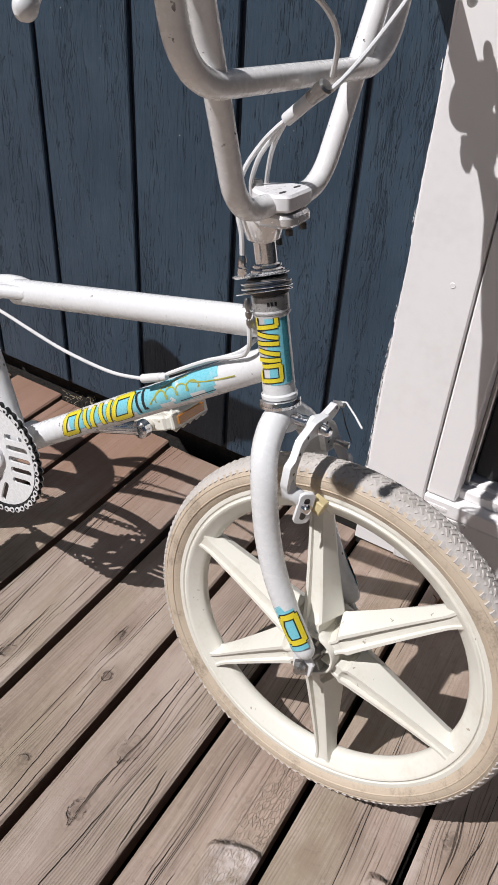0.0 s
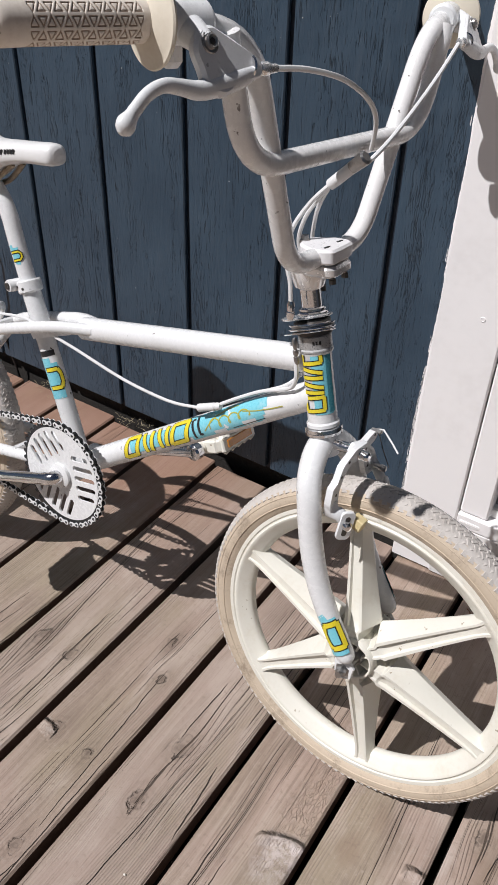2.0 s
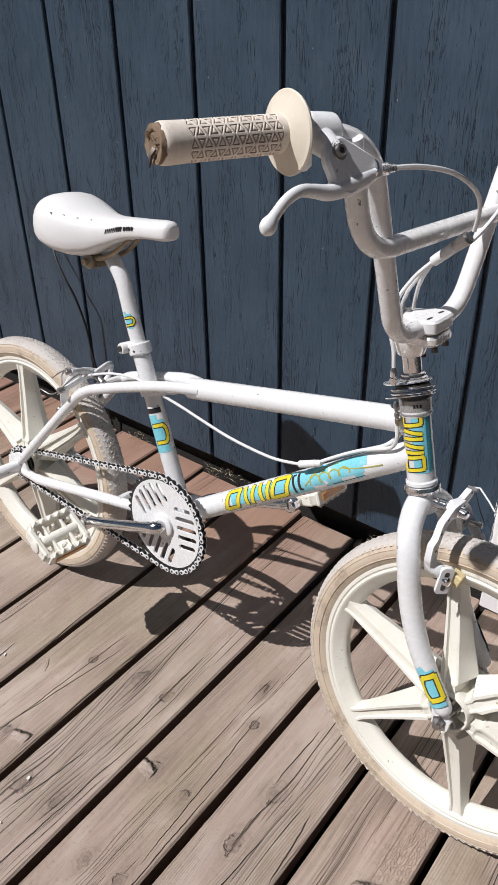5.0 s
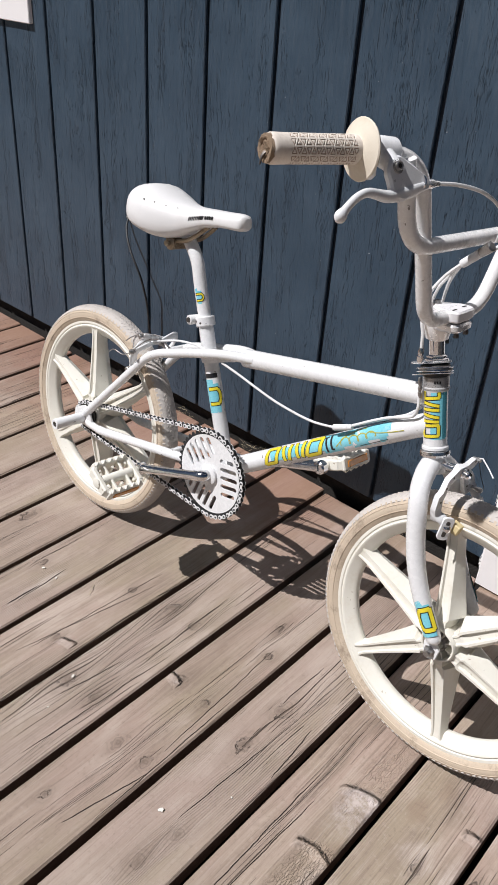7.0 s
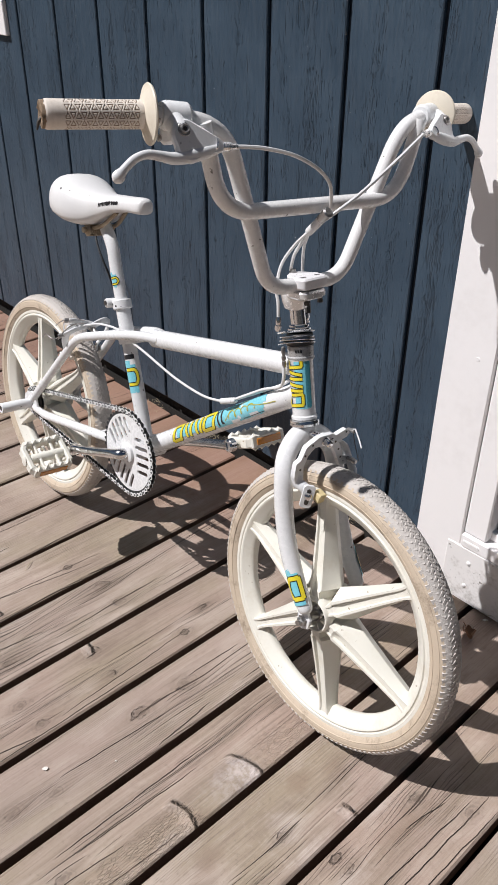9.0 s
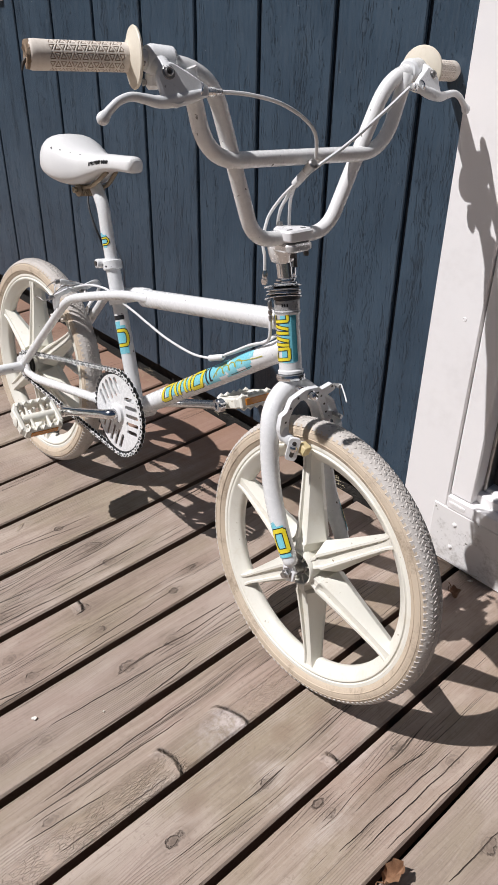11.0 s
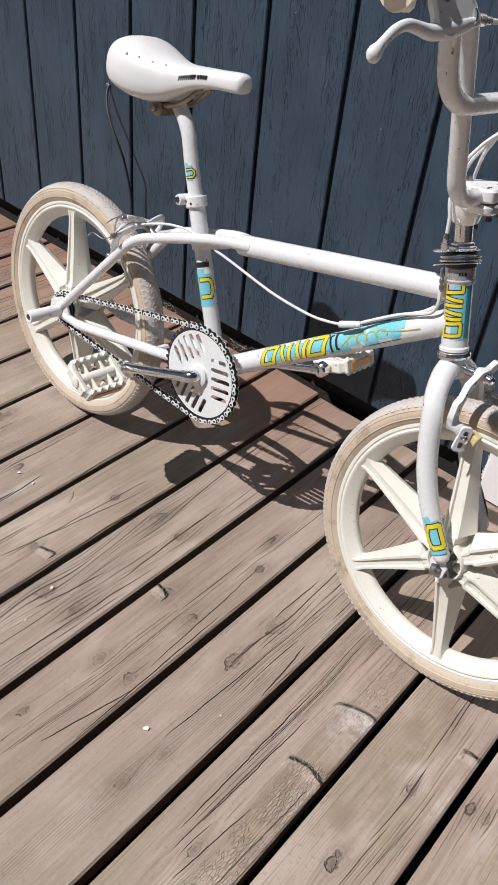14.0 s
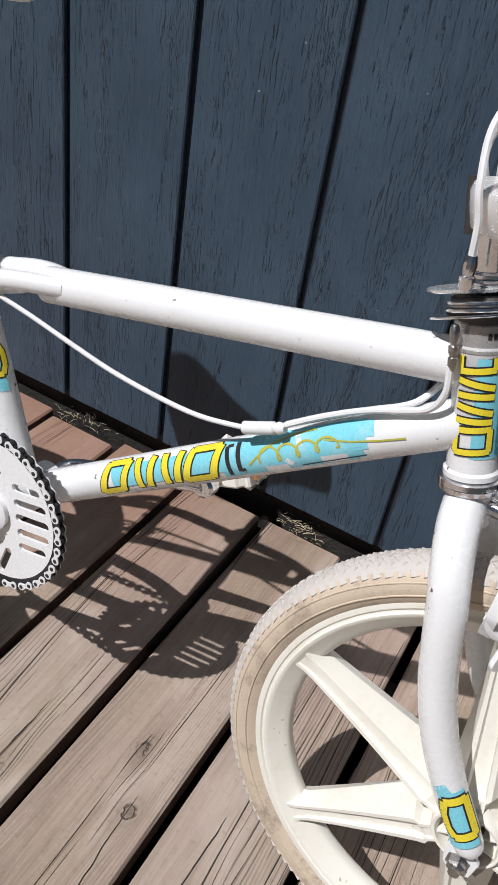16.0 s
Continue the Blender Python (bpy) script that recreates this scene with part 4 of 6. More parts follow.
STATIONS = [(0.052, 0.012, 0.762, 0.750), (0.057, 0.030, 0.773, 0.736), (0.070, 0.048, 0.784, 0.722), (0.095, 0.061, 0.792, 0.711), (0.125, 0.066, 0.795, 0.706),
            (0.155, 0.064, 0.790, 0.704), (0.185, 0.056, 0.783, 0.706), (0.215, 0.044, 0.778, 0.715), (0.245, 0.033, 0.778, 0.732), (0.28, 0.0255, 0.782, 0.749),
            (0.315, 0.022, 0.786, 0.757), (0.345, 0.0200, 0.790, 0.760), (0.360, 0.0168, 0.790, 0.762), (0.3660, 0.0095, 0.785, 0.768)]
g = Geo()
seg = 28
fine = spline([(x if x > 0.2 else 0.2 - (0.2 - x) * 0.88, hw, zt, zb) for x, hw, zt, zb in STATIONS], 4)
for x, hw, zt, zb in fine:
    for k in range(seg):
        a = 2 * math.pi * k / seg
        ca, sa = math.cos(a), math.sin(a)
        py = hw * math.copysign(abs(ca) ** 0.75, ca)
        z0 = zb + (zt - zb) * 0.38
        pz = z0 + ((zt - z0) * abs(sa) ** 0.85 if sa > 0 else -(z0 - zb) * abs(sa) ** 0.6)
        g.v.append((x, py, pz))
n = len(fine)
for i in range(n - 1):
    for k in range(seg):
        j = (k + 1) % seg
        g.f.append((i * seg + k, i * seg + j, (i + 1) * seg + j, (i + 1) * seg + k))
g.f += [tuple(range(seg)), tuple(range((n - 1) * seg, n * seg))]
saddle = part("saddle", g, SADDLE, bike, "white moulded plastic saddle with small vent dimples", sharp=60)


def saddle_at(x, turn):
    """A point of the saddle's skin: x and the turn from its side (0) over to its top (90)."""
    hw, zt, zb = [float(np.interp(x, [p[0] for p in fine], [p[k] for p in fine])) for k in (1, 2, 3)]
    z0 = zb + (zt - zb) * 0.38
    return Vector((x, hw * math.cos(radians(turn)) ** 0.75, z0 + (zt - z0) * math.sin(radians(turn)) ** 0.85))


for s in (-1, 1):
    for x, turn, size in ((0.1475, 34, 0.0022), (0.170, 40, 0.0019), (0.193, 45, 0.0016), (0.215, 50, 0.0013)):
        p = saddle_at(x, turn)
        g = Geo().lathe([(0, size), (0.0006, size), (0.0008, size * 0.75)], (p.x, s * p.y, p.z), (p.x, s * (p.y + 0.006), p.z + 0.01), 12)
        part("dimple", g, STEEL, saddle)
    for k in range(9):
        x = 0.248 + k * 0.0036
        p = saddle_at(x + 0.002, 8)
        wide = 0.0018 if k < 6 else 0.0030
        part("print_bar", Geo().box((x, s * (p.y + 0.0002), p.z + 0.002), (wide * 0.85, 0.0012, 0.0078), 0, pose(0, 0, 0, 0, 14, s * -8)), BLACK, saddle)
    for k in range(4):
        p = saddle_at(0.2835 + k * 0.0052, 8)
        part("print_bar", Geo().box((0.2835 + k * 0.0052, s * (p.y + 0.0002), p.z + 0.0025), (0.0036, 0.0012, 0.0062), 0, pose(0, 0, 0, 0, 8, s * -6)), BLACK, saddle)
    pts = [(0.165, s * 0.017, 0.710), (0.20, s * 0.018, 0.7055), (0.235, s * 0.017, 0.715), (0.262, s * 0.013, 0.734), (0.280, s * 0.010, 0.750)]
    part("saddle_rail", Geo().sweep([tuple(p) for p in spline(pts, 5)], 0.0042, 8), TARNISHED, saddle)
ridges = [(0, 0.008)] + [(0.003 + 0.0045 * k + e, r) for k in range(11) for e, r in ((0.0, 0.0130), (0.0028, 0.0130), (0.0034, 0.0100), (0.0042, 0.0100))] + [(0.056, 0.008)]
g = Geo().lathe(ridges, (0.196, -0.028, 0.700), (0.196, 0.028, 0.700), 20)
g.lathe([(0, 0.006), (0.07, 0.006)], (0.196, -0.035, 0.700), (0.196, 0.035, 0.700), 6)
part("saddle_clamp", g, TARNISHED, saddle, "tarnished ribbed saddle clamp")


# ---- wheels ----
def wheel(name, c, spoke_turn, label):
    """A six-spoke moulded wheel on the axle c, with its tyre."""
    w = new(name)
    w.parent = bike
    tagged(w, label)
    a, b = c + Vector((0, -1, 0)), c + Vector((0, 1, 0))

    def ring(profile, seg=72, closed=True):
        return Geo().lathe([(1 + h, r) for h, r in profile], a, b, seg, closed)
    side = [(-0.013, 0.206), (-0.0180, 0.213), (-0.0222, 0.2195), (-0.0238, 0.226), (-0.0225, 0.234), (-0.0195, 0.2405), (-0.012, 0.2455)]
    tyre = part("tyre", ring(side + [(-h, r) for h, r in side[::-1]], 96), GUM, w, "gum-walled tyre", sharp=70)
    g = Geo()
    for s in (-1, 1):
        for r, h in ((0.2335, -0.0229), (0.2225, -0.0236)):
            g.lathe([(1 + s * (h + 0.0012), r - 0.0012), (1 + s * (h - 0.0003), r - 0.0004), (1 + s * (h - 0.0003), r + 0.0004), (1 + s * (h + 0.0012), r + 0.0012)], a, b, 96, True)
    part("sidewall_rib", g, GUM, tyre)
    band = [(-0.0195, 0.2395), (-0.0172, 0.2432), (-0.009, 0.2468), (0, 0.2478)]
    g = ring(band + [(-h, r) for h, r in band[-2::-1]] + [(0.012, 0.238), (-0.012, 0.238)], 120)
    tread = part("tread", g, TREAD, tyre, "pale dirty rubber tread", sharp=70)
    g = Geo()
    count = 138
    rows = [(-0.0188, 0.2400, 0.0, 14, 0.0086, 0.0074, 0.0021)]
    for n in range(5):
        y = -0.0136 + 0.0068 * n
        rows.append((y, 0.2477 - 0.0030 * (y / 0.0115) ** 2, 0.5 * (n % 2), 42 if n % 2 else -42, 0.0046, 0.0098, 0.0020))
    rows.append((0.0188, 0.2400, 0.5, -14, 0.0086, 0.0074, 0.0021))
    for i in range(count):
        for y, r, half, tilt, lx, ly, hz in rows:
            t = 2 * math.pi * (i + half) / count
            roll = math.degrees(math.atan2(y, r - 0.226)) * 0.85
            m = Matrix.Translation(c) @ Matrix.Rotation(t, 4, "Y") @ Matrix.Translation((0, y, r)) @ pose(0, 0, 0, -roll, 0, tilt)
            k = len(g.v)
            hx, hy = lx / 2, ly / 2
            g.v += [tuple(m @ Vector(p)) for p in ((-hx, -hy, -hz), (hx, -hy, -hz), (hx, hy, -hz), (-hx, hy, -hz),
                                                   (-hx * 0.75, -hy * 0.85, hz * 0.5), (hx * 0.75, -hy * 0.85, hz * 0.5), (hx * 0.75, hy * 0.85, hz * 0.5), (-hx * 0.75, hy * 0.85, hz * 0.5))]
            g.f += [(k + 4, k + 5, k + 6, k + 7), (k, k + 1, k + 5, k + 4), (k + 1, k + 2, k + 6, k + 5), (k + 2, k + 3, k + 7, k + 6), (k + 3, k, k + 4, k + 7)]
    knobs = part("tread_block", g, TREAD, tyre)
    tagged(knobs, kind="stuff")
    half = [(-0.0140, 0.2185), (-0.0178, 0.2180), (-0.0184, 0.2160), (-0.0184, 0.2085), (-0.0168, 0.2070), (-0.0170, 0.2050), (-0.0190, 0.2035), (-0.0188, 0.2015), (-0.0174, 0.1995), (-0.0100, 0.1890), (-0.0070, 0.1850), (-0.0035, 0.1832)]
    part("rim", ring(half + [(-h, r) for h, r in half[::-1]], 96), IVORY, w, "ivory moulded plastic rim", sharp=40)
    for k in range(6):
        t = radians(spoke_turn + 60 * k)
        m = Matrix.Translation(c) @ Matrix.Rotation(-t, 4, "Y")
        g = Geo()
        # along the spoke: radius, half width of the front rail and of the web behind it, depth, share of the groove
        st = [(0.026, 0.0085, 0.0120, 0.0335, 0.05), (0.0415, 0.0090, 0.0140, 0.0330, 0.06), (0.0455, 0.0128, 0.0275, 0.0320, 0.14), (0.055, 0.0124, 0.0262, 0.0300, 0.20), (0.100, 0.0110, 0.0205, 0.0243, 0.19),
              (0.145, 0.0096, 0.0157, 0.0195, 0.19), (0.178, 0.0086, 0.0127, 0.0167, 0.18), (0.188, 0.0090, 0.0145, 0.0164, 0.14), (0.199, 0.0112, 0.0195, 0.0160, 0.04)]
        for r, hf, hm, d, gr in st:
            e, i0, i1 = d * (1 - gr), hf * 0.66, hf * 0.52
            for z, y in ((-hf, -d), (-i0, -d), (-i1, -e), (i1, -e), (i0, -d), (hf, -d), (hm, -0.001), (hm, 0.001), (hf, d * 0.7), (-hf, d * 0.7), (-hm, 0.001), (-hm, -0.001)):
                g.v.append(tuple(m @ Vector((r, y, z))))
        for i in range(len(st) - 1):
            for j in range(12):
                q = (j + 1) % 12
                g.f.append((i * 12 + j, i * 12 + q, (i + 1) * 12 + q, (i + 1) * 12 + j))
        part("spoke", g, IVORY, w, sharp=22)
    prof = [(-0.0385, 0.0265), (-0.039, 0.0275), (-0.039, 0.0290), (-0.037, 0.0305), (-0.026, 0.0320), (-0.020, 0.029), (0.020, 0.029), (0.026, 0.0320), (0.037, 0.0305),
            (0.039, 0.0290), (0.039, 0.0275), (0.0385, 0.0265), (0.020, 0.0255), (0.020, 0.010), (-0.020, 0.010), (-0.020, 0.0255)]
    hub = part("hub", ring(prof, 40), IVORY, w)
    for s in (-1, 1):
        part("bearing_cup", Geo().lathe([(0, 0.0135), (0.014, 0.0135), (0.016, 0.0120), (0.015, 0.0085), (0.008, 0.0080)], c + Vector((0, s * 0.018, 0)), c + Vector((0, s * 0.06, 0)), 20), STEEL, hub, "dull steel bearing cup")
        for k in range(8):
            m = Matrix.Translation(c) @ Matrix.Rotation(radians(45 * k + 12), 4, "Y")
            part("hub_rib", Geo().box((0.0198, s * 0.0270, 0), (0.0128, 0.016, 0.0028), 0.0006).moved(m), IVORY, hub)
    g = Geo().lathe([(0, 0.0048), (0.148, 0.0048)], c + Vector((0, -0.074, 0)), c + Vector((0, 0.074, 0)), 10)
    for s in (-1, 1):
        g.lathe([(0, 0.0105), (0.010, 0.0115), (0.018, 0.009), (0.028, 0.009)], c + Vector((0, s * 0.022, 0)), c + Vector((0, s * 0.06, 0)), 16)
    part("axle", g, STEEL, w)
    for s in (-1, 1):
        g = Geo().lathe([(0, 0.0105), (0.002, 0.0105), (0.002, 0.0080), (0.0075, 0.0080), (0.009, 0.0062)], c + Vector((0, s * 0.0605, 0)), c + Vector((0, s * 0.09, 0)), 6)
        part("axle_nut", g, STEEL, w)
    return w


rear_wheel = wheel("rear_wheel", AXLE_R, 39.5, "ivory six-spoke mag wheel with pale tyre, chain side")
front_wheel = wheel("front_wheel", AXLE_F, 42.3, "ivory six-spoke mag wheel with pale tyre, steered")
g = Geo().lathe([(0, 0.0112), (0.004, 0.0122), (0.072, 0.0122), (0.074, 0.0110), (0.074, 0.0065), (0.06, 0.0065)], (0.004, -0.062, 0.25), (0.004, -0.17, 0.25), 22)
part("axle_peg", g, ALLOY, bike, "grey painted axle peg")
part("peg_hole", Geo().lathe([(0, 0.0064), (0.0006, 0.0064)], (0.004, -0.1345, 0.25), (0.004, -0.18, 0.25), 14), DARKSTEEL, bike)

# ---- fork ----
fork = new("fork")
fork.parent = bike
tagged(fork, "white curved-leg fork with chipped paint")
for s in (-1, 1):
    pts, rs = fat_line([(0.832, s * 0.004, 0.524, 0.0165), (0.836, s * 0.026, 0.516, 0.0162), (0.844, s * 0.047, 0.498, 0.0155), (0.854, s * 0.0575, 0.470, 0.0152), (0.869, s * 0.060, 0.412, 0.0150),
                        (0.8885, s * 0.061, 0.362, 0.0146), (0.9135, s * 0.061, 0.318, 0.0139), (0.9355, s * 0.061, 0.288, 0.0129), (0.9455, s * 0.061, 0.274, 0.0121), (0.9490, s * 0.061, 0.2685, 0.0085)], 5)
    leg = part("fork_leg", Geo().sweep(pts, rs, 22), WHITE, fork)
    a, b = Vector((0.9085, s * 0.061, 0.3265)), Vector((0.9405, s * 0.061, 0.2815))
    badge(leg, a, b, 0.0139, Vector((0.3, s * 1.0, 0)), [(0.0, -6, 0.08, 40, 0.012), (0.06, 0, 1.0, 0, 0.027)], bracket(0.20, 0.80, -50, 36, 0.0066) + [(0.18, -50, 0.82, -50, 0.0066)], "small blue sticker with a hollow yellow block")
    g = Geo().prism([(0.936, 0.275), (0.948, 0.272), (0.96, 0.258), (0.958, 0.240), (0.945, 0.234), (0.934, 0.242), (0.931, 0.262)], 0.006, Matrix.Translation((0, s * 0.059, 0)) @ Matrix.Rotation(radians(90), 4, "X"), 0.001)
    part("dropout", g, WHITE, fork)
part("crown", Geo().lathe([(0, 0.0165), (0.025, 0.0172), (0.027, 0.0165)], head(0.508), head(0.56), 22), WHITE, fork)
part("crown_race", Geo().lathe([(0, 0.0185), (0.001, 0.0215), (0.0025, 0.0232), (0.0060, 0.0236), (0.0064, 0.0226), (0.0070, 0.0236), (0.0110, 0.0232), (0.0125, 0.0185)], head(0.5335), head(0.56), 36), CHROME, fork, "chrome headset race")

# ---- headset, gyro and stem ----
hs = new("headset")
hs.parent = bike
tagged(hs, "chrome headset with cable rotor plates")
prof = [(0, 0.0195), (0.0015, 0.0212), (0.0035, 0.0212), (0.0042, 0.0200), (0.0200, 0.0204), (0.0212, 0.0196), (0.0220, 0.0170)]
cup = part("cup", Geo().lathe(prof, head(0.636), head(0.70), 32), CUP, hs, "scuffed grey lower cup")
part("cup_print", on_tube(head(0.644), head(0.656), 0.0206, Vector((0.85, -1, 0)), [(0.25, -14, 0.60, -14, 0.0026), (0.25, -4, 0.60, -4, 0.0022), (0.25, 8, 0.60, 8, 0.0026)]), BLACK, cup, "short black bars of unreadable print")
axis = (head(0.70) - head(0.60)).normalized()
tip = axis.to_track_quat("Z", "Y").to_matrix().to_4x4()


def plate(rx, ry, cx, cy, thick, z, lean, roll, mat, name="rotor_plate"):
    oval = [(rx * math.cos(t) + cx, ry * math.sin(t) + cy) for t in [2 * math.pi * k / 48 for k in range(48)]]
    g = Geo().prism(oval, thick, Matrix.Translation(head(z)) @ tip @ pose(0, 0, 0, roll, lean, 0), thick * 0.3)
    return part(name, g, mat, hs)


plate(0.0265, 0.0330, 0.001, -0.006, 0.0020, 0.6590, -9, 8, CHROME)
plate(0.0225, 0.0245, 0.001, -0.002, 0.0036, 0.6615, -6, 5, DARKSTEEL)
plate(0.0280, 0.0285, 0.006, 0.001, 0.0024, 0.6635, -8, 6, CHROME)
plate(0.0250, 0.0255, 0.004, 0.001, 0.0030, 0.6658, -8, 6, STEEL)
plate(0.0275, 0.0280, 0.006, 0.001, 0.0022, 0.6682, -8, 6, CHROME)
plate(0.0215, 0.0225, 0.001, -0.001, 0.0040, 0.6700, -4, 4, DARKSTEEL)
plate(0.0205, 0.0200, 0.000, 0.000, 0.0050, 0.6725, 0, 0, RUBBER, "lock_nut")
plate(0.0270, 0.0320, -0.001, -0.009, 0.0028, 0.6765, -5, 6, PLATED, "top_plate")
part("rotor_body", Geo().lathe([(0, 0.0195), (0.001, 0.0215), (0.017, 0.0205), (0.0185, 0.019)], head(0.6565), head(0.70), 28), DARKSTEEL, hs, "dark greasy rotor body")
plate(0.0185, 0.0185, 0.000, 0.000, 0.0050, 0.6810, 0, 0, CHROME, "lock_nut")
plate(0.0160, 0.0160, 0.000, 0.000, 0.0050, 0.6855, 0, 0, CHROME, "lock_nut")
for s in (-1, 1):
    part("cable_adjuster", Geo().lathe([(0, 0.0035), (0.004, 0.0052), (0.009, 0.0052), (0.010, 0.0038), (0.016, 0.0045), (0.022, 0.0032)], (0.7825, -0.040 if s < 0 else 0.020, 0.680), (0.7805, -0.040 if s < 0 else 0.020, 0.70), 10), CHROME, hs)
    part("cable_adjuster", Geo().lathe([(0, 0.0022), (0.004, 0.0034), (0.009, 0.0034), (0.010, 0.0022), (0.013, 0.0036), (0.017, 0.0036), (0.018, 0.0022), (0.024, 0.0034), (0.029, 0.0034), (0.032, 0.0022)], head(0.622, s * 0.024, -0.014), head(0.66, s * 0.024, -0.014), 10), STEEL, hs)
stem = new("stem")
stem.parent = bike
tagged(stem, "white alloy handlebar stem with slotted cap")
part("quill", Geo().lathe([(0, 0.0122), (0.05, 0.0122)], head(0.678), head(0.74, -0.008, 0.004), 24), CHROME, stem, "chrome quill")
g = Geo().sweep([head(0.705, 0, -0.016), head(0.74, 0, -0.016)], 0.0035, 8)
g.sweep([head(0.705, 0.013, 0.010), head(0.742, 0.013, 0.010)], 0.0032, 8)
part("wedge_bolt", g, DARKSTEEL, stem)
STEM_TILT = -6
mS = Matrix.Translation((0.8005, -0.0135, 0.7505)) @ pose(0, 0, 0, 4, STEM_TILT, 0)


plan = [(0.024, 0.025), (0.026, 0.019), (0.026, -0.019), (0.024, -0.025), (0.014, -0.0305), (-0.004, -0.0305), (-0.024, -0.019), (-0.032, -0.009), (-0.032, 0.009), (-0.024, 0.019), (-0.004, 0.0305), (0.014, 0.0305)]
plan = [tuple(p)[:2] for p in rounded([(x * 0.90, y * 0.90, 0) for x, y in plan + plan[:1]], 0.006, 4)][:-1]
g = Geo().prism(plan, 0.0165, mS @ Matrix.Translation((0.0, 0, 0.0092)), 0.0026)
part("cap", g, CAP, stem, "pale alloy clamp cap with two slots")
g = Geo().prism(rounded_rect(0.046, 0.052, 0.013), 0.0125, mS @ Matrix.Translation((0.001, 0, -0.0080)), 0.003)
g.lathe([(0, 0.0150), (0.002, 0.0178), (0.006, 0.0190), (0.012, 0.0205), (0.024, 0.0225), (0.028, 0.021)], head(0.714, -0.009, 0.005), head(0.734, -0.0125, 0.009), 28)
part("clamp_body", g, POLISHED, stem, "polished alloy clamp body")
g = Geo()
for y in (-0.012, 0.012):
    g.prism(rounded_rect(0.010, 0.0030, 0.0014), 0.002, mS @ Matrix.Translation((0.010, y * 1.15, 0.0170)) @ pose(0, 0, 0, 0, 0, 84))
part("cap_slot", g, DARKSTEEL, stem)
part("rear_bolt", Geo().lathe([(0, 0.006), (0.004, 0.006), (0.005, 0.0045), (0.009, 0.0040)], mS @ Vector((-0.026, 0.0, 0.014)), mS @ Vector((-0.026, 0.0, 0.05)), 10), STEEL, stem)
for y in (-0.017, 0.017):
    part("clamp_bolt", Geo().lathe([(0, 0.0032), (0.007, 0.0032), (0.007, 0.0044), (0.0115, 0.0044)], mS @ Vector((0.018, y * 0.8, -0.010)), mS @ Vector((0.018, y * 0.8, -0.05)), 6), DARKSTEEL, stem)

# ---- handlebar, levers and grips ----
PIVOT = Vector((0.79, 0, 0.75))
ROWS_ROUND, TRI = 11, 0.0060                 # rows of triangles round a grip, and their pitch along it


def in_groove(along_grip, arc):
    """How deep the outline of a triangle is cut at this place of a grip's skin, 0 to 1."""
    if not 0.0125 < along_grip < 0.0965:
        return 0.0
    pitch = 2 * math.pi * 0.0158 / ROWS_ROUND
    row = math.floor(arc / pitch)
    v = arc - (row + 0.5) * pitch
    k = math.floor((along_grip - 0.0125) / TRI)
    best = 9.0
    for j in (k - 1, k, k + 1):
        if not 0 <= j < 14:
            continue
        x = along_grip - 0.0125 - (j + 0.5) * TRI
        y = v if (j + row) % 2 else -v
        slant = abs(x) * 0.90 + y * 0.44 - 0.0014                   # distance to the sloping sides
        best = min(best, abs(max(slant, -y - 0.0029)))
    return min(max((0.00062 - best) / 0.0004, 0.0), 1.0)


def carved_grip(g0, d, u, w):
    """A grip's skin as a fine grid with cut outlines; the floors of the cuts come as a second mesh."""
    stations = [(0.0, 0.0150), (0.006, 0.0154)] + [(0.012 + 0.0005 * k, 0.0157) for k in range(171)] + [(0.102, 0.0158), (0.110, 0.0160), (0.1140, 0.0160), (0.1165, 0.0152), (0.1182, 0.0136), (0.1186, 0.0115)]
    around = 198
    skin, grime = Geo(), Geo()
    deep = []
    verts = []
    for x, r in stations:
        for k in range(around):
            a = 2 * math.pi * k / around
            cut = in_groove(x, a * 0.0158)
            deep.append(cut)
            verts.append(g0 + d * x + (u * math.cos(a) + w * math.sin(a)) * (r - 0.0008 * cut))
    quads = [[], []]
    for i in range(len(stations) - 1):
        for k in range(around):
            q = (i * around + k, i * around + (k + 1) % around, (i + 1) * around + (k + 1) % around, (i + 1) * around + k)
            quads[sum(deep[c] for c in q) > 2.0].append(q)
    for geo, faces in ((skin, quads[0]), (grime, quads[1])):
        used = sorted({c for q in faces for c in q})
        place = {c: i for i, c in enumerate(used)}
        geo.add([verts[c] for c in used], [tuple(place[c] for c in q) for q in faces])
    return skin, grime


FB = pose(0.8042, -0.0146, 0.7583, 2.6, -2.62, -1.61) @ Matrix.Translation(-PIVOT)
bar = new("handlebar")
bar.parent = bike
bar.matrix_local = FB
tagged(bar, "white chipped high-rise handlebar with a bent crossbar")
half = [(0.786, 0, 0.748), (0.786, 0.0726, 0.748), (0.794, 0.1622, 0.9646), (0.777, 0.255, 0.975), (0.748, 0.360, 0.974)]
full = [(x, -y, z) for x, y, z in half[:0:-1]] + half
part("main_bar", Geo().sweep(rounded(full, [0.03, 0.055, 0.05, 0.01, 0.05, 0.055, 0.03], 8), 0.0111, 18), BAR, bar)
cross = [(0.797, 0.198, 0.968), (0.7965, 0.1662, 0.860), (0.7965, -0.1662, 0.860), (0.797, -0.198, 0.968)]
part("crossbar", Geo().sweep(rounded(cross, 0.052, 10), 0.0109, 18), BAR, bar)
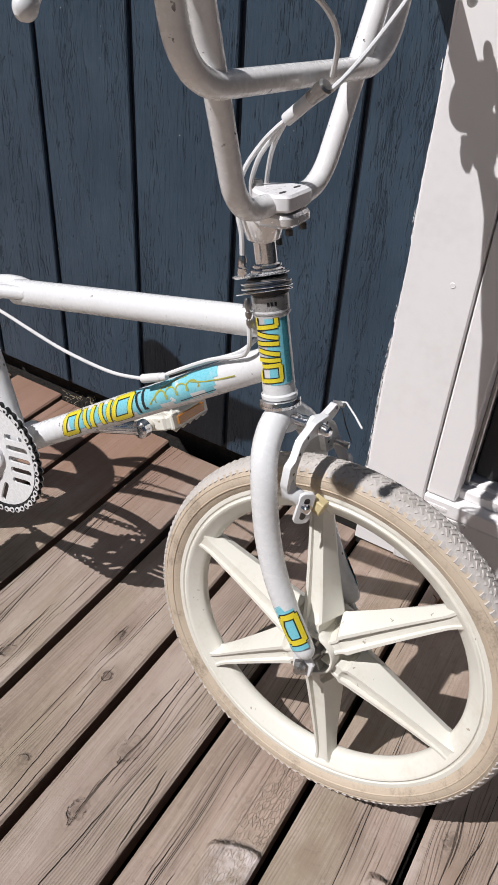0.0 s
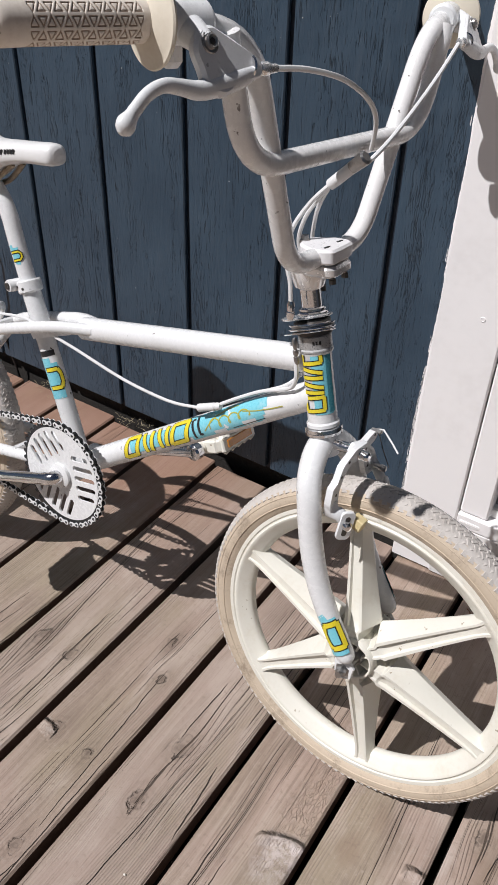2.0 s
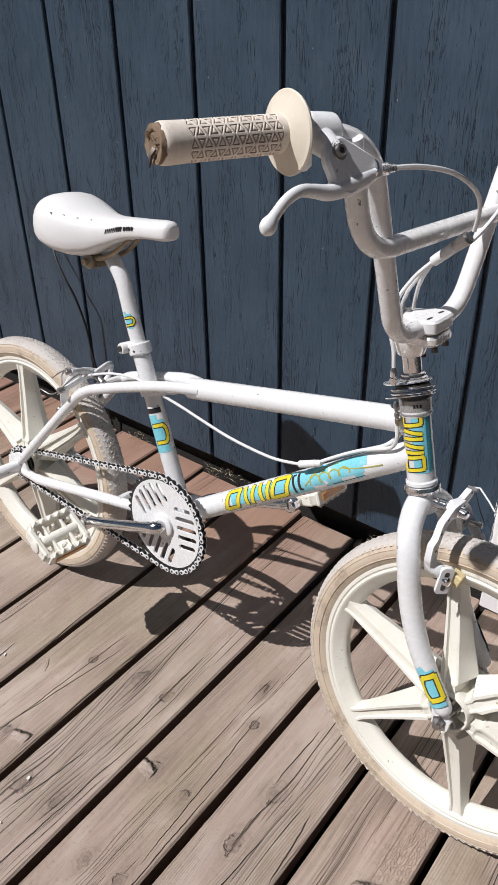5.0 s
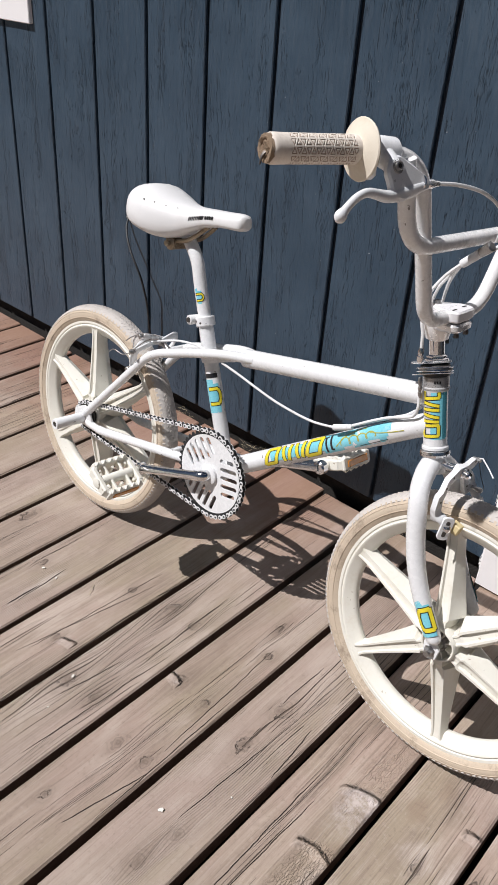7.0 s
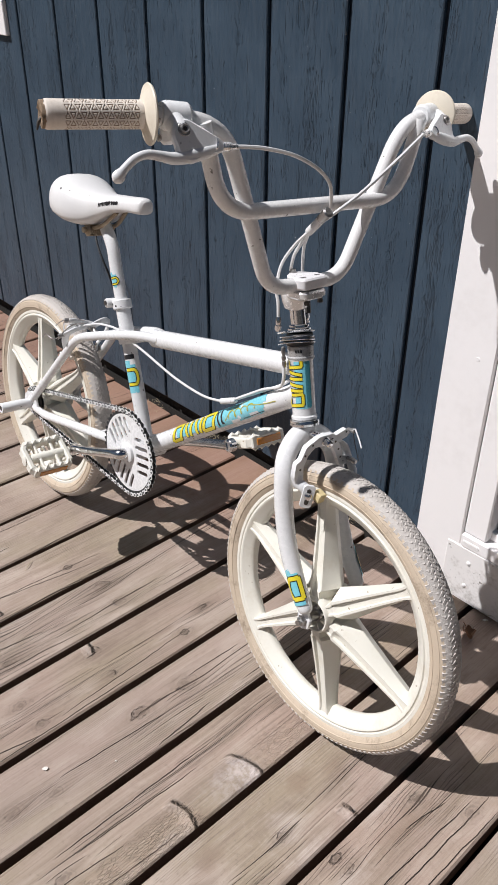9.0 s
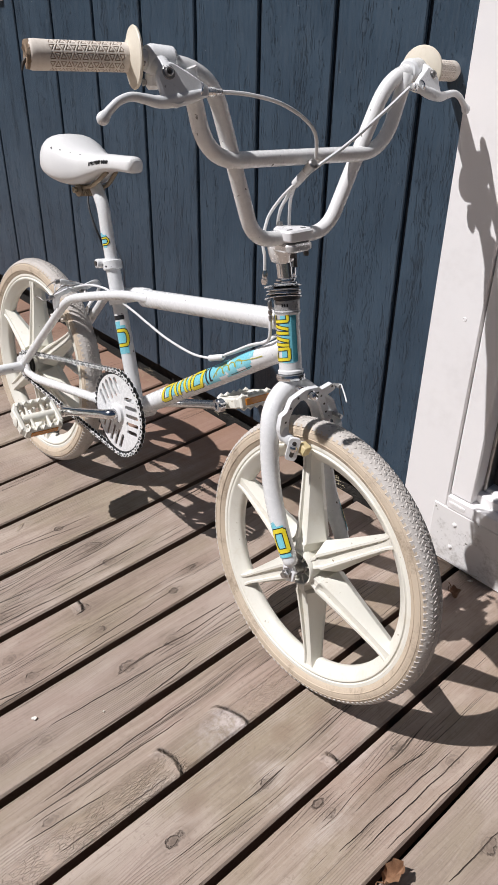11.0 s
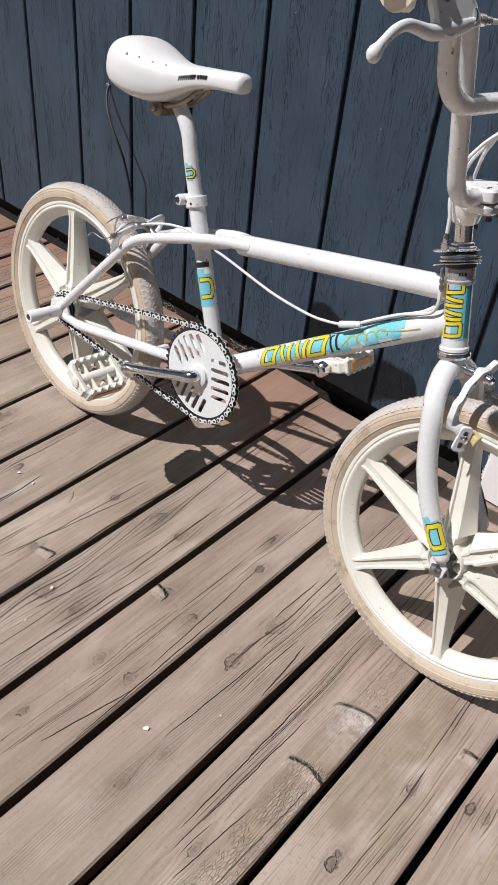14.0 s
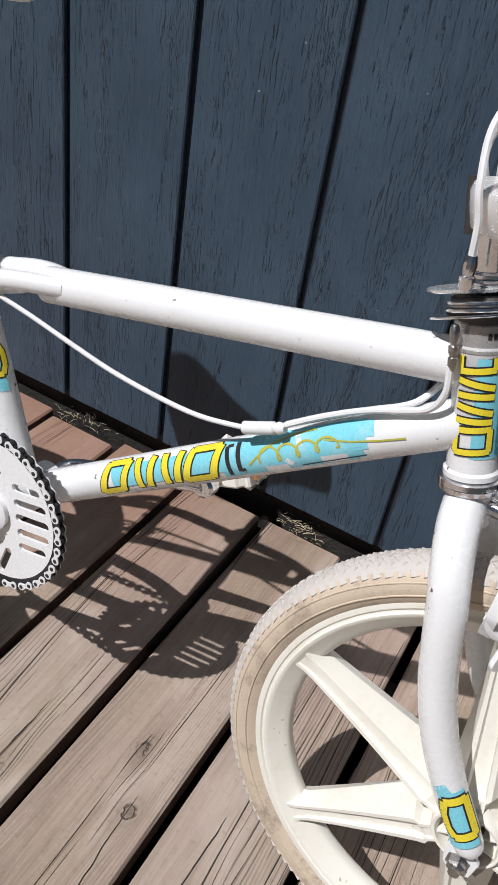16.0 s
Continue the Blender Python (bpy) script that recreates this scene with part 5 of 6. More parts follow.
for s in (-1, 1):
    g0, g1 = Vector((0.7760, s * 0.2605, 0.975)), Vector((0.7460, s * 0.3675, 0.9735))
    d = (g1 - g0).normalized()
    u = d.cross(Vector((0, 0, 1))).normalized()
    w = u.cross(d)
    skin, grime = carved_grip(g0, d, u, w)
    grip = part("grip", skin, CREAM, bar, "cream patterned rubber grip with a torn end", sharp=60)
    part("grip_groove", grime, GROOVED, grip, "brown grimed grooves", sharp=60)
    g2 = g0 + d * 0.1192
    g = Geo().lathe([(-0.002, 0.0150), (0.0012, 0.0146), (0.0022, 0.0118), (0.0010, 0.0100), (-0.0008, 0.0088), (0.0014, 0.0070), (0.0004, 0.0030)], g2, g2 + d, 28)
    shake = random.Random(3)
    g.v = [tuple(Vector(p) + Vector((shake.uniform(-1, 1), shake.uniform(-1, 1), shake.uniform(-1, 1))) * 0.0009) for p in g.v]
    part("torn_end", g, TORN, grip, "torn brown rubber end")
    part("bar_end", Geo().sweep([g2 + w * -0.004, g2 + d * 0.004 - w * 0.008, g2 + d * 0.006 - w * 0.016], [0.003, 0.002, 0.001], 6), DARKSTEEL, grip)
    f0 = g0 - d * (0.003 if s < 0 else 0.008)
    part("grip_flange", Geo().lathe([(-0.004, 0.016), (-0.002, 0.028), (-0.0005, 0.0328), (0.0015, 0.0338), (0.003, 0.0328), (0.004, 0.028), (0.010, 0.0165)], f0, f0 + d, 36), FLANGE, grip, "yellowed round grip flange")
    # brake lever
    lever = new("brake_lever")
    lever.parent = bar
    tagged(lever, "grey painted alloy brake lever")
    turn = Matrix.Translation((0.7765, 0, 0.975)) @ Matrix.Rotation(radians(-11.7 if s > 0 else 0), 4, "Y") @ Matrix.Translation((-0.7765, 0.004 if s > 0 else 0, -0.975))
    c0, c1 = Vector((0.7865, s * 0.2105, 0.9725)), Vector((0.7790, s * 0.2460, 0.9750))
    g = Geo().lathe([(0, 0.0135), (0.004, 0.0165), (0.030, 0.0165), (0.036, 0.014)], c0, c1, 22)
    part("lever_clamp", g, ALLOY, lever)
    lug = Geo().box((0.768, s * 0.228, 0.952), (0.014, 0.020, 0.022), 0.005)
    part("clamp_lug", lug, ALLOY, lever)
    part("clamp_screw", Geo().lathe([(0, 0.0038), (0.003, 0.0042), (0.0036, 0.003)], (0.768, s * 0.2385, 0.949), (0.768, s * 0.26, 0.949), 12), STEEL, lever)
    hub, tip, root = Vector((0.8065, s * 0.2335, 0.9605)), Vector((0.8200, s * 0.1860, 0.9430)), Vector((0.8148, s * 0.2430, 0.9330))
    e = (tip - hub).normalized()
    f = ((root - hub) - e * (root - hub).dot(e)).normalized()
    n = e.cross(f)
    n = n if n.x > 0 else -n
    outline = rounded([(x, y, 0) for x, y in ((0.022, -0.0115), (0.054, -0.0055), (0.056, 0.0050), (0.034, 0.019), (0.020, 0.033), (0.002, 0.034), (-0.004, 0.022), (-0.013, 0.010), (-0.012, -0.006), (0.000, -0.014), (0.022, -0.0115))], 0.005, 4)
    flat_on = Matrix((( e.x, f.x, n.x, hub.x), (e.y, f.y, n.y, hub.y), (e.z, f.z, n.z, hub.z), (0, 0, 0, 1)))
    part("lever_body", Geo().prism([tuple(q)[:2] for q in outline], 0.0105, flat_on, 0.0028).moved(turn), ALLOY, lever)
    neck = Geo().sweep([(0.7800, s * 0.2340, 0.9740), (0.793, s * 0.2345, 0.9680), tuple(hub)], [0.0115, 0.0120, 0.0095], 16)
    part("lever_neck", neck.moved(turn), ALLOY, lever)
    blade, rs = fat_line([(0.820, s * 0.1930, 0.9415, 0.0066), (0.818, s * 0.2130, 0.9365, 0.0082), (0.8155, s * 0.2340, 0.9330, 0.0084), (0.8140, s * 0.2510, 0.9315, 0.0070), (0.8125, s * 0.2680, 0.9345, 0.0058),
                          (0.8120, s * 0.2850, 0.9365, 0.0052), (0.8110, s * 0.3000, 0.9320, 0.0050), (0.8095, s * 0.3110, 0.9230, 0.0051), (0.8090, s * 0.3150, 0.9190, 0.0056), (0.8086, s * 0.3190, 0.9148, 0.0076), (0.8082, s * 0.3225, 0.9110, 0.0066), (0.8080, s * 0.3248, 0.9085, 0.0025)], 5)
    part("lever_blade", Geo().sweep(blade, rs, 14, flat=0.82).moved(turn), ALLOY, lever)
    b0, b1 = hub, hub + n
    part("pivot_bolt", Geo().lathe([(0.004, 0.0080), (0.0058, 0.0080), (0.0064, 0.0074), (0.0066, 0.0058), (0.0088, 0.0056), (0.0095, 0.0044), (0.0084, 0.0028)], b0, b1, 20).moved(turn), STEEL, lever, "steel pivot bolt with a socket")
    part("bolt_socket", Geo().lathe([(0.0084, 0.0027), (0.0089, 0.0025)], b0, b1, 6).moved(turn), DARKSTEEL, lever)
    part("clip_ring", Geo().lathe([(0, 0.0078), (0.0012, 0.0088), (0.0024, 0.0078)], (0.8185, s * 0.1960, 0.9450), (0.823, s * 0.175, 0.9415), 20).moved(turn), CHROME, lever)
    part("barrel_adjuster", Geo().lathe([(0, 0.0045), (0.003, 0.0056), (0.010, 0.0056), (0.011, 0.0042), (0.020, 0.0036)], (0.8200, s * 0.1860, 0.9430), (0.825, s * 0.1565, 0.9430), 14).moved(turn), PLATED, lever)

# ---- cables ----
cab = new("brake_cables")
cab.parent = bike
tagged(cab, "white brake cable housings and splitters")


def cable(name, pts, r=0.0025, mat=CABLE, steps=8, parent=cab):
    return part(name, Geo().sweep([tuple(p) for p in spline(pts, steps)], r, 8), mat, parent)


def up_bar(x, y, z):
    return tuple(FB @ Vector((x, y, z)))


cable("cable_housing", [up_bar(0.8225, -0.168, 0.943), up_bar(0.830, -0.130, 0.941), up_bar(0.838, -0.085, 0.932), up_bar(0.842, -0.045, 0.914), up_bar(0.840, -0.020, 0.893), up_bar(0.832, -0.008, 0.864)])
cable("cable_housing", [up_bar(0.828, 0.172, 0.952), up_bar(0.832, 0.112, 0.916), up_bar(0.831, 0.05, 0.878), up_bar(0.829, 0.008, 0.856), up_bar(0.815, -0.002, 0.842), (0.800, -0.017, 0.833)])
part("splitter", Geo().lathe([(0, 0.0035), (0.002, 0.0062), (0.036, 0.0064), (0.0375, 0.0055)], (0.793, -0.0150, 0.828), (0.8369, -0.0254, 0.8679), 14), CABLE, cab, "white cable splitter barrel")
part("splitter_ring", Geo().lathe([(0, 0.0060), (0.0008, 0.0066), (0.011, 0.0066), (0.012, 0.0076), (0.020, 0.0076), (0.022, 0.0050)], (0.8190, -0.0212, 0.8517), (0.8369, -0.0254, 0.8679), 14), STEEL, cab)
cable("cable_housing", [(0.793, -0.0150, 0.8285), (0.776, -0.0220, 0.806), (0.764, -0.0320, 0.775), (0.770, -0.0415, 0.742), (0.7765, -0.0410, 0.722), (0.780, -0.0400, 0.700)])
cable("cable_housing", [(0.793, -0.0140, 0.8285), (0.779, -0.0130, 0.808), (0.766, -0.0110, 0.785), (0.758, -0.0020, 0.755), (0.768, 0.0100, 0.726), (0.779, 0.0190, 0.700)])
cable("cable_housing", [(0.793, -0.0130, 0.8285), (0.780, -0.0060, 0.806), (0.771, 0.0040, 0.785), (0.766, 0.0140, 0.755), (0.772, 0.0180, 0.726), (0.782, 0.0210, 0.700)])
cable("cable_housing", [(0.789, -0.024, 0.624), (0.7925, -0.0240, 0.606), (0.7880, -0.0205, 0.5910), (0.777, -0.0175, 0.5815), (0.741, -0.0135, 0.5632), (0.708, -0.0125, 0.5415), (0.683, -0.0190, 0.5240)], 0.0027)
cable("cable_housing", [(0.789, 0.022, 0.624), (0.787, 0.022, 0.607), (0.781, 0.010, 0.595), (0.770, -0.006, 0.5800), (0.741, -0.0080, 0.5615), (0.708, -0.0072, 0.5400), (0.683, -0.0165, 0.5240)], 0.0027)
part("splitter", Geo().lathe([(0, 0.003), (0.002, 0.0056), (0.030, 0.0056), (0.032, 0.0040), (0.034, 0.0056), (0.040, 0.004)], (0.648, -0.021, 0.506), (0.684, -0.020, 0.522), 14), CABLE, cab, "white cable splitter barrel")
cable("cable_housing", [(0.649, -0.021, 0.5065), (0.61, -0.022, 0.4985), (0.570, -0.022, 0.4965), (0.514, -0.022, 0.4990), (0.460, -0.022, 0.5065), (0.416, -0.022, 0.5135), (0.375, -0.024, 0.5200)], 0.0023)
cable("cable_housing", [(0.340, -0.024, 0.524), (0.315, -0.026, 0.531), (0.27, -0.030, 0.526), (0.231, -0.030, 0.514), (0.19, -0.030, 0.497), (0.160, -0.031, 0.482), (0.140, -0.032, 0.466)], 0.0023)


# ---- front and rear brakes ----
def bent_plate(pts, w, thick, up):
    return Geo().sweep([tuple(p) for p in spline(pts, 5)], w / 2, 12, flat=thick / w, up=up)


front_brake = new("front_brake")
front_brake.parent = bike
tagged(front_brake, "white alloy side-pull caliper brake with loose wire")
part("pivot", Geo().lathe([(0, 0.007), (0.020, 0.007), (0.022, 0.0095), (0.030, 0.0095), (0.034, 0.006), (0.042, 0.0055)], (0.848, -0.002, 0.527), (0.90, -0.004, 0.533), 14), CHROME, front_brake)
part("pivot_bolt", Geo().lathe([(0, 0.0075), (0.003, 0.0075), (0.003, 0.0062), (0.012, 0.0060), (0.014, 0.0045), (0.0145, 0.002)], (0.8875, -0.014, 0.5355), (0.93, -0.018, 0.536), 16), CHROME, front_brake, "chrome pivot bolt")
YZ = Matrix(((0, 0, 1, 0), (1, 0, 0, 0), (0, 1, 0, 0), (0, 0, 0, 1)))     # outlines in y and z, thickness along x


def arm_plate(outline, x, thick):
    pts = [tuple(p)[:2] for p in rounded([(y, z, 0) for y, z in outline + outline[:1]], 0.003, 2)][:-1]
    loop = [Vector((y, z, 0)) for y, z in pts]
    tris = tessellate_polygon([loop])
    n, geo = len(pts), Geo()
    verts = [(y, z, -thick / 2) for y, z in pts] + [(y, z, thick / 2) for y, z in pts]
    faces = [tuple(t)[::-1] for t in tris] + [tuple(i + n for i in t) for t in tris] + [(i, (i + 1) % n, n + (i + 1) % n, n + i) for i in range(n)]
    return geo.add(verts, faces, Matrix.Translation((x, 0, 0)) @ YZ)


near_arm = [(0.012, 0.536), (0.004, 0.5445), (-0.026, 0.5455), (-0.053, 0.534), (-0.0605, 0.514), (-0.0700, 0.510), (-0.0705, 0.486), (-0.060, 0.463), (-0.048, 0.463), (-0.0500, 0.480),
            (-0.0535, 0.500), (-0.0465, 0.519), (-0.034, 0.5290), (-0.010, 0.527), (0.008, 0.526)]
part("caliper_arm", arm_plate(near_arm, 0.884, 0.0085), ALLOY, front_brake)
far_arm = [(-0.014, 0.533), (-0.006, 0.541), (0.020, 0.533), (0.044, 0.5395), (0.054, 0.530), (0.046, 0.524), (0.030, 0.520), (0.042, 0.500), (0.046, 0.489), (0.068, 0.486), (0.070, 0.472), (0.042, 0.474),
           (0.034, 0.488), (0.018, 0.514), (-0.004, 0.524)]
part("caliper_arm", arm_plate(far_arm, 0.875, 0.008), ALLOY, front_brake)
part("caliper_arm", bent_plate([(0.884, -0.0625, 0.486), (0.889, -0.0600, 0.476), (0.896, -0.0560, 0.472), (0.901, -0.0515, 0.465)], 0.0165, 0.0070, (0.64, 0.77, 0)), ALLOY, front_brake)
path = [(0.872, 0.030, 0.520), (0.872, 0.052, 0.505), (0.876, 0.060, 0.488), (0.887, 0.060, 0.476), (0.897, 0.0565, 0.466), (0.902, 0.053, 0.458)]
part("caliper_arm", bent_plate(path, 0.0145, 0.0085, (1, 0.7, 0.2)), ALLOY, front_brake)
part("wire_anchor", bolt((0.880, 0.057, 0.4845), (0.8985, 0.0575, 0.4845), 0.0032, 1.4, 8), STEEL, front_brake)
part("wire_anchor", bolt((0.865, 0.064, 0.528), (0.879, 0.066, 0.529), 0.003, 1.4, 8), STEEL, front_brake)
part("brake_wire", Geo().sweep([(0.872, 0.066, 0.530), (0.882, 0.062, 0.535), (0.900, 0.052, 0.528), (0.914, 0.044, 0.521)], 0.0012, 6), CABLE, front_brake)
part("brake_wire", Geo().sweep([(0.874, 0.066, 0.528), (0.886, 0.065, 0.505), (0.900, 0.062, 0.486)], 0.0007, 6), DARKSTEEL, front_brake)
for y, z in ((0.002, 0.5355), (-0.040, 0.5345), (-0.0535, 0.520), (-0.0600, 0.498), (-0.0600, 0.480)):
    part("arm_hole", Geo().lathe([(0, 0.0019), (0.0006, 0.0019)], (0.8882, y, z), (0.95, y, z), 8), DARKSTEEL, front_brake)
for y, z in ((0.022, 0.522), (0.032, 0.506), (0.040, 0.490), (0.044, 0.534)):
    part("arm_hole", Geo().lathe([(0, 0.0019), (0.0006, 0.0019)], (0.8790, y, z), (0.95, y, z), 8), DARKSTEEL, front_brake)
for s in (-1, 1):
    turn = Matrix.Translation((0.9040, s * 0.0520, 0.4575)) @ pose(0, 0, 0, 0, 0, s * 40) @ pose(0, 0, 0, s * 6, 0, 0) @ YZ
    g = Geo().prism(rounded_rect(0.0185, 0.040, 0.006), 0.0045, turn, 0.0008)
    part("pad_bracket", g, ALLOY, front_brake)
    part("pad_slot", Geo().prism(rounded_rect(0.0065, 0.028, 0.0032), 0.0052, turn), DARKSTEEL, front_brake)
    part("pad_bolt", Geo().lathe([(0, 0.0034), (0.026, 0.0034), (0.026, 0.0065), (0.030, 0.0062), (0.033, 0.0045), (0.034, 0.002)], (0.886, s * 0.0370, 0.4600), (0.9048, s * 0.0526, 0.4600), 16), CHROME, front_brake)
    part("brake_pad", Geo().box((0.9130, s * 0.0365, 0.4580), (0.0165, 0.0140, 0.0165), 0.0013, pose(0, 0, 0, 0, 16, 0)), YPAD, front_brake, "worn yellow brake pad")

rear_brake = new("rear_brake")
rear_brake.parent = bike
tagged(rear_brake, "grey alloy rear caliper brake behind the seat tube")
part("pivot", Geo().lathe([(0, 0.006), (0.02, 0.006), (0.022, 0.009), (0.03, 0.009)], (0.198, 0, 0.478), (0.165, 0, 0.490), 14), STEEL, rear_brake)
for s in (-1, 1):
    off = 0.004 * s
    part("caliper_arm", bent_plate([(0.176 + off, -s * 0.004, 0.489), (0.175 + off, s * 0.026, 0.498), (0.168, s * 0.046, 0.488), (0.154, s * 0.050, 0.464), (0.142, s * 0.044, 0.444), (0.136, s * 0.038, 0.428), (0.132, s * 0.037, 0.412)], 0.015, 0.008, (0, s * 0.5, 1)), ALLOY, rear_brake)
    part("pad_bolt", bolt((0.134, s * 0.030, 0.418), (0.134, s * 0.054, 0.418), 0.0034, 1.7, 12), STEEL, rear_brake)
    part("brake_pad", Geo().box((0.130, s * 0.0265, 0.418), (0.036, 0.011, 0.0125), 0.002, pose(0, 0, 0, 0, 40, 0)), CREAM, rear_brake)
part("caliper_arm", bent_plate([(0.176, 0.0, 0.488), (0.186, -0.030, 0.502), (0.190, -0.048, 0.510), (0.188, -0.060, 0.512)], 0.012, 0.006, (0, 0.5, 1)), ALLOY, rear_brake)
part("caliper_arm", bent_plate([(0.172, 0.0, 0.486), (0.180, -0.030, 0.490), (0.176, -0.052, 0.482), (0.170, -0.062, 0.474)], 0.012, 0.006, (0, 0.5, 1)), ALLOY, rear_brake)
part("wire_anchor", bolt((0.170, -0.058, 0.475), (0.165, -0.074, 0.472), 0.0035, 1.6, 8), STEEL, rear_brake)
part("wire_anchor", bolt((0.188, -0.055, 0.512), (0.184, -0.070, 0.512), 0.0035, 1.5, 8), STEEL, rear_brake)
for pts in ([(0.205, -0.034, 0.508), (0.19, -0.052, 0.503), (0.172, -0.066, 0.482), (0.158, -0.07, 0.462)], [(0.168, -0.066, 0.474), (0.145, -0.075, 0.460), (0.118, -0.078, 0.462), (0.098, -0.074, 0.448)],
            [(0.20, -0.03, 0.512), (0.175, -0.05, 0.512), (0.155, -0.062, 0.50), (0.14, -0.066, 0.486)]):
    part("brake_wire", Geo().sweep([tuple(p) for p in spline(pts, 6)], 0.0011, 6), STEEL, rear_brake)
part("spring", Geo().sweep([tuple(p) for p in spline([(0.19, -0.042, 0.500), (0.165, -0.05, 0.508), (0.150, -0.052, 0.492), (0.142, -0.047, 0.468)], 6)], 0.0018, 6), CHROME, rear_brake)

# ---- drive train ----
CHAIN_Y = -0.047


def pierced(outer, holes, thick, m):
    """A flat plate with holes."""
    loops = [[Vector((x, y, 0)) for x, y in loop] for loop in [outer] + holes]
    flat = [v for loop in loops for v in loop]
    tris = tessellate_polygon(loops)
    n, geo = len(flat), Geo()
    verts = [(v.x, v.y, -thick / 2) for v in flat] + [(v.x, v.y, thick / 2) for v in flat]
    faces = [tuple(t)[::-1] for t in tris] + [tuple(i + n for i in t) for t in tris]
    k = 0
    for loop in loops:
        for i in range(len(loop)):
            j = (i + 1) % len(loop)
            faces.append((k + i, k + j, n + k + j, n + k + i))
        k += len(loop)
    return geo.add(verts, faces, m)


def slot(cx, cy, length, width, angle):
    out = []
    for s, a0 in ((1, -90), (-1, 90)):
        for k in range(5):
            a = radians(a0 + 45 * k)
            out.append((s * (length / 2 - width / 2) + width / 2 * math.cos(a), width / 2 * math.sin(a)))
    c, s = math.cos(angle), math.sin(angle)
    return [(cx + x * c - y * s, cy + x * s + y * c) for x, y in out]


crankset = new("crankset")
crankset.parent = bike
tagged(crankset, "chrome cranks with a white slotted disc chainring")
TEETH, PITCH_CHAIN = 44, 0.0127
R_RING, R_COG = PITCH_CHAIN / 2 / math.sin(math.pi / 44), PITCH_CHAIN / 2 / math.sin(math.pi / 16)
m_ring = Matrix.Translation(BB + Vector((0, CHAIN_Y, 0))) @ Matrix.Rotation(radians(90), 4, "X")
outer = [((R_RING - 0.0080) * math.cos(t), (R_RING - 0.0080) * math.sin(t)) for t in [2 * math.pi * k / 96 for k in range(96)]]
toothed = []
for k in range(TEETH * 4):
    t = 2 * math.pi * k / (TEETH * 4)
    r = R_RING - 0.0042 + (0.0055 if k % 4 in (1, 2) else 0.0)
    toothed.append((r * math.cos(t), r * math.sin(t)))
inside = [(x * 0.975, y * 0.975) for x, y in outer]
holes = []
for base in (13, 133, 253):
    a = radians(base)
    for k in range(-2, 3):
        off = k * 0.0172
        r0, r1 = 0.030, math.sqrt(0.0755 ** 2 - off ** 2)
        ln, mid = r1 - r0, (r0 + r1) / 2
        holes.append(slot(mid * math.cos(a) - off * math.sin(a), mid * math.sin(a) + off * math.cos(a), ln, 0.0092, a))
ring_ob = part("chainring", pierced(outer, holes, 0.0034, m_ring), WHITE, crankset, "white disc chainring with rows of slots")
part("toothed_rim", pierced(toothed, [inside], 0.0022, m_ring), RUBBER, ring_ob, "dark greasy toothed rim")
g = Geo().lathe([(0, 0.017), (0.004, 0.021), (0.014, 0.021), (0.016, 0.017)], BB + Vector((0, -0.040, 0)), BB + Vector((0, -0.08, 0)), 20)
part("spindle_boss", g, WHITE, crankset)
pts, rs = fat_line([(0.408, -0.036, 0.300, 0.0105), (0.408, -0.056, 0.300, 0.0112), (0.400, -0.0665, 0.2970, 0.0112), (0.37, -0.070, 0.286, 0.0102), (0.31, -0.073, 0.2635, 0.0092), (0.26, -0.075, 0.245, 0.0095), (0.238, -0.0755, 0.2365, 0.0115)], 5)
part("crank_arm", Geo().sweep(pts, rs, 16), CHROME, crankset, "chrome crank arm")
pts, rs = fat_line([(0.408, 0.036, 0.300, 0.0105), (0.408, 0.056, 0.300, 0.0112), (0.416, 0.0665, 0.303, 0.0112), (0.446, 0.070, 0.314, 0.0102), (0.506, 0.073, 0.3365, 0.0092), (0.556, 0.075, 0.355, 0.0095), (0.578, 0.0755, 0.3635, 0.0115)], 5)
part("crank_arm", Geo().sweep(pts, rs, 16), CHROME, crankset, "chrome crank arm")
for s, c in ((-1, Vector((0.238, -0.0755, 0.2365))), (1, Vector((0.578, 0.0755, 0.3635)))):
    part("crank_end", Geo().lathe([(0, 0.010), (0.003, 0.0135), (0.015, 0.0135), (0.018, 0.010)], c + Vector((0, -0.009, 0)), c + Vector((0, 0.009, 0)), 18), CHROME, crankset)


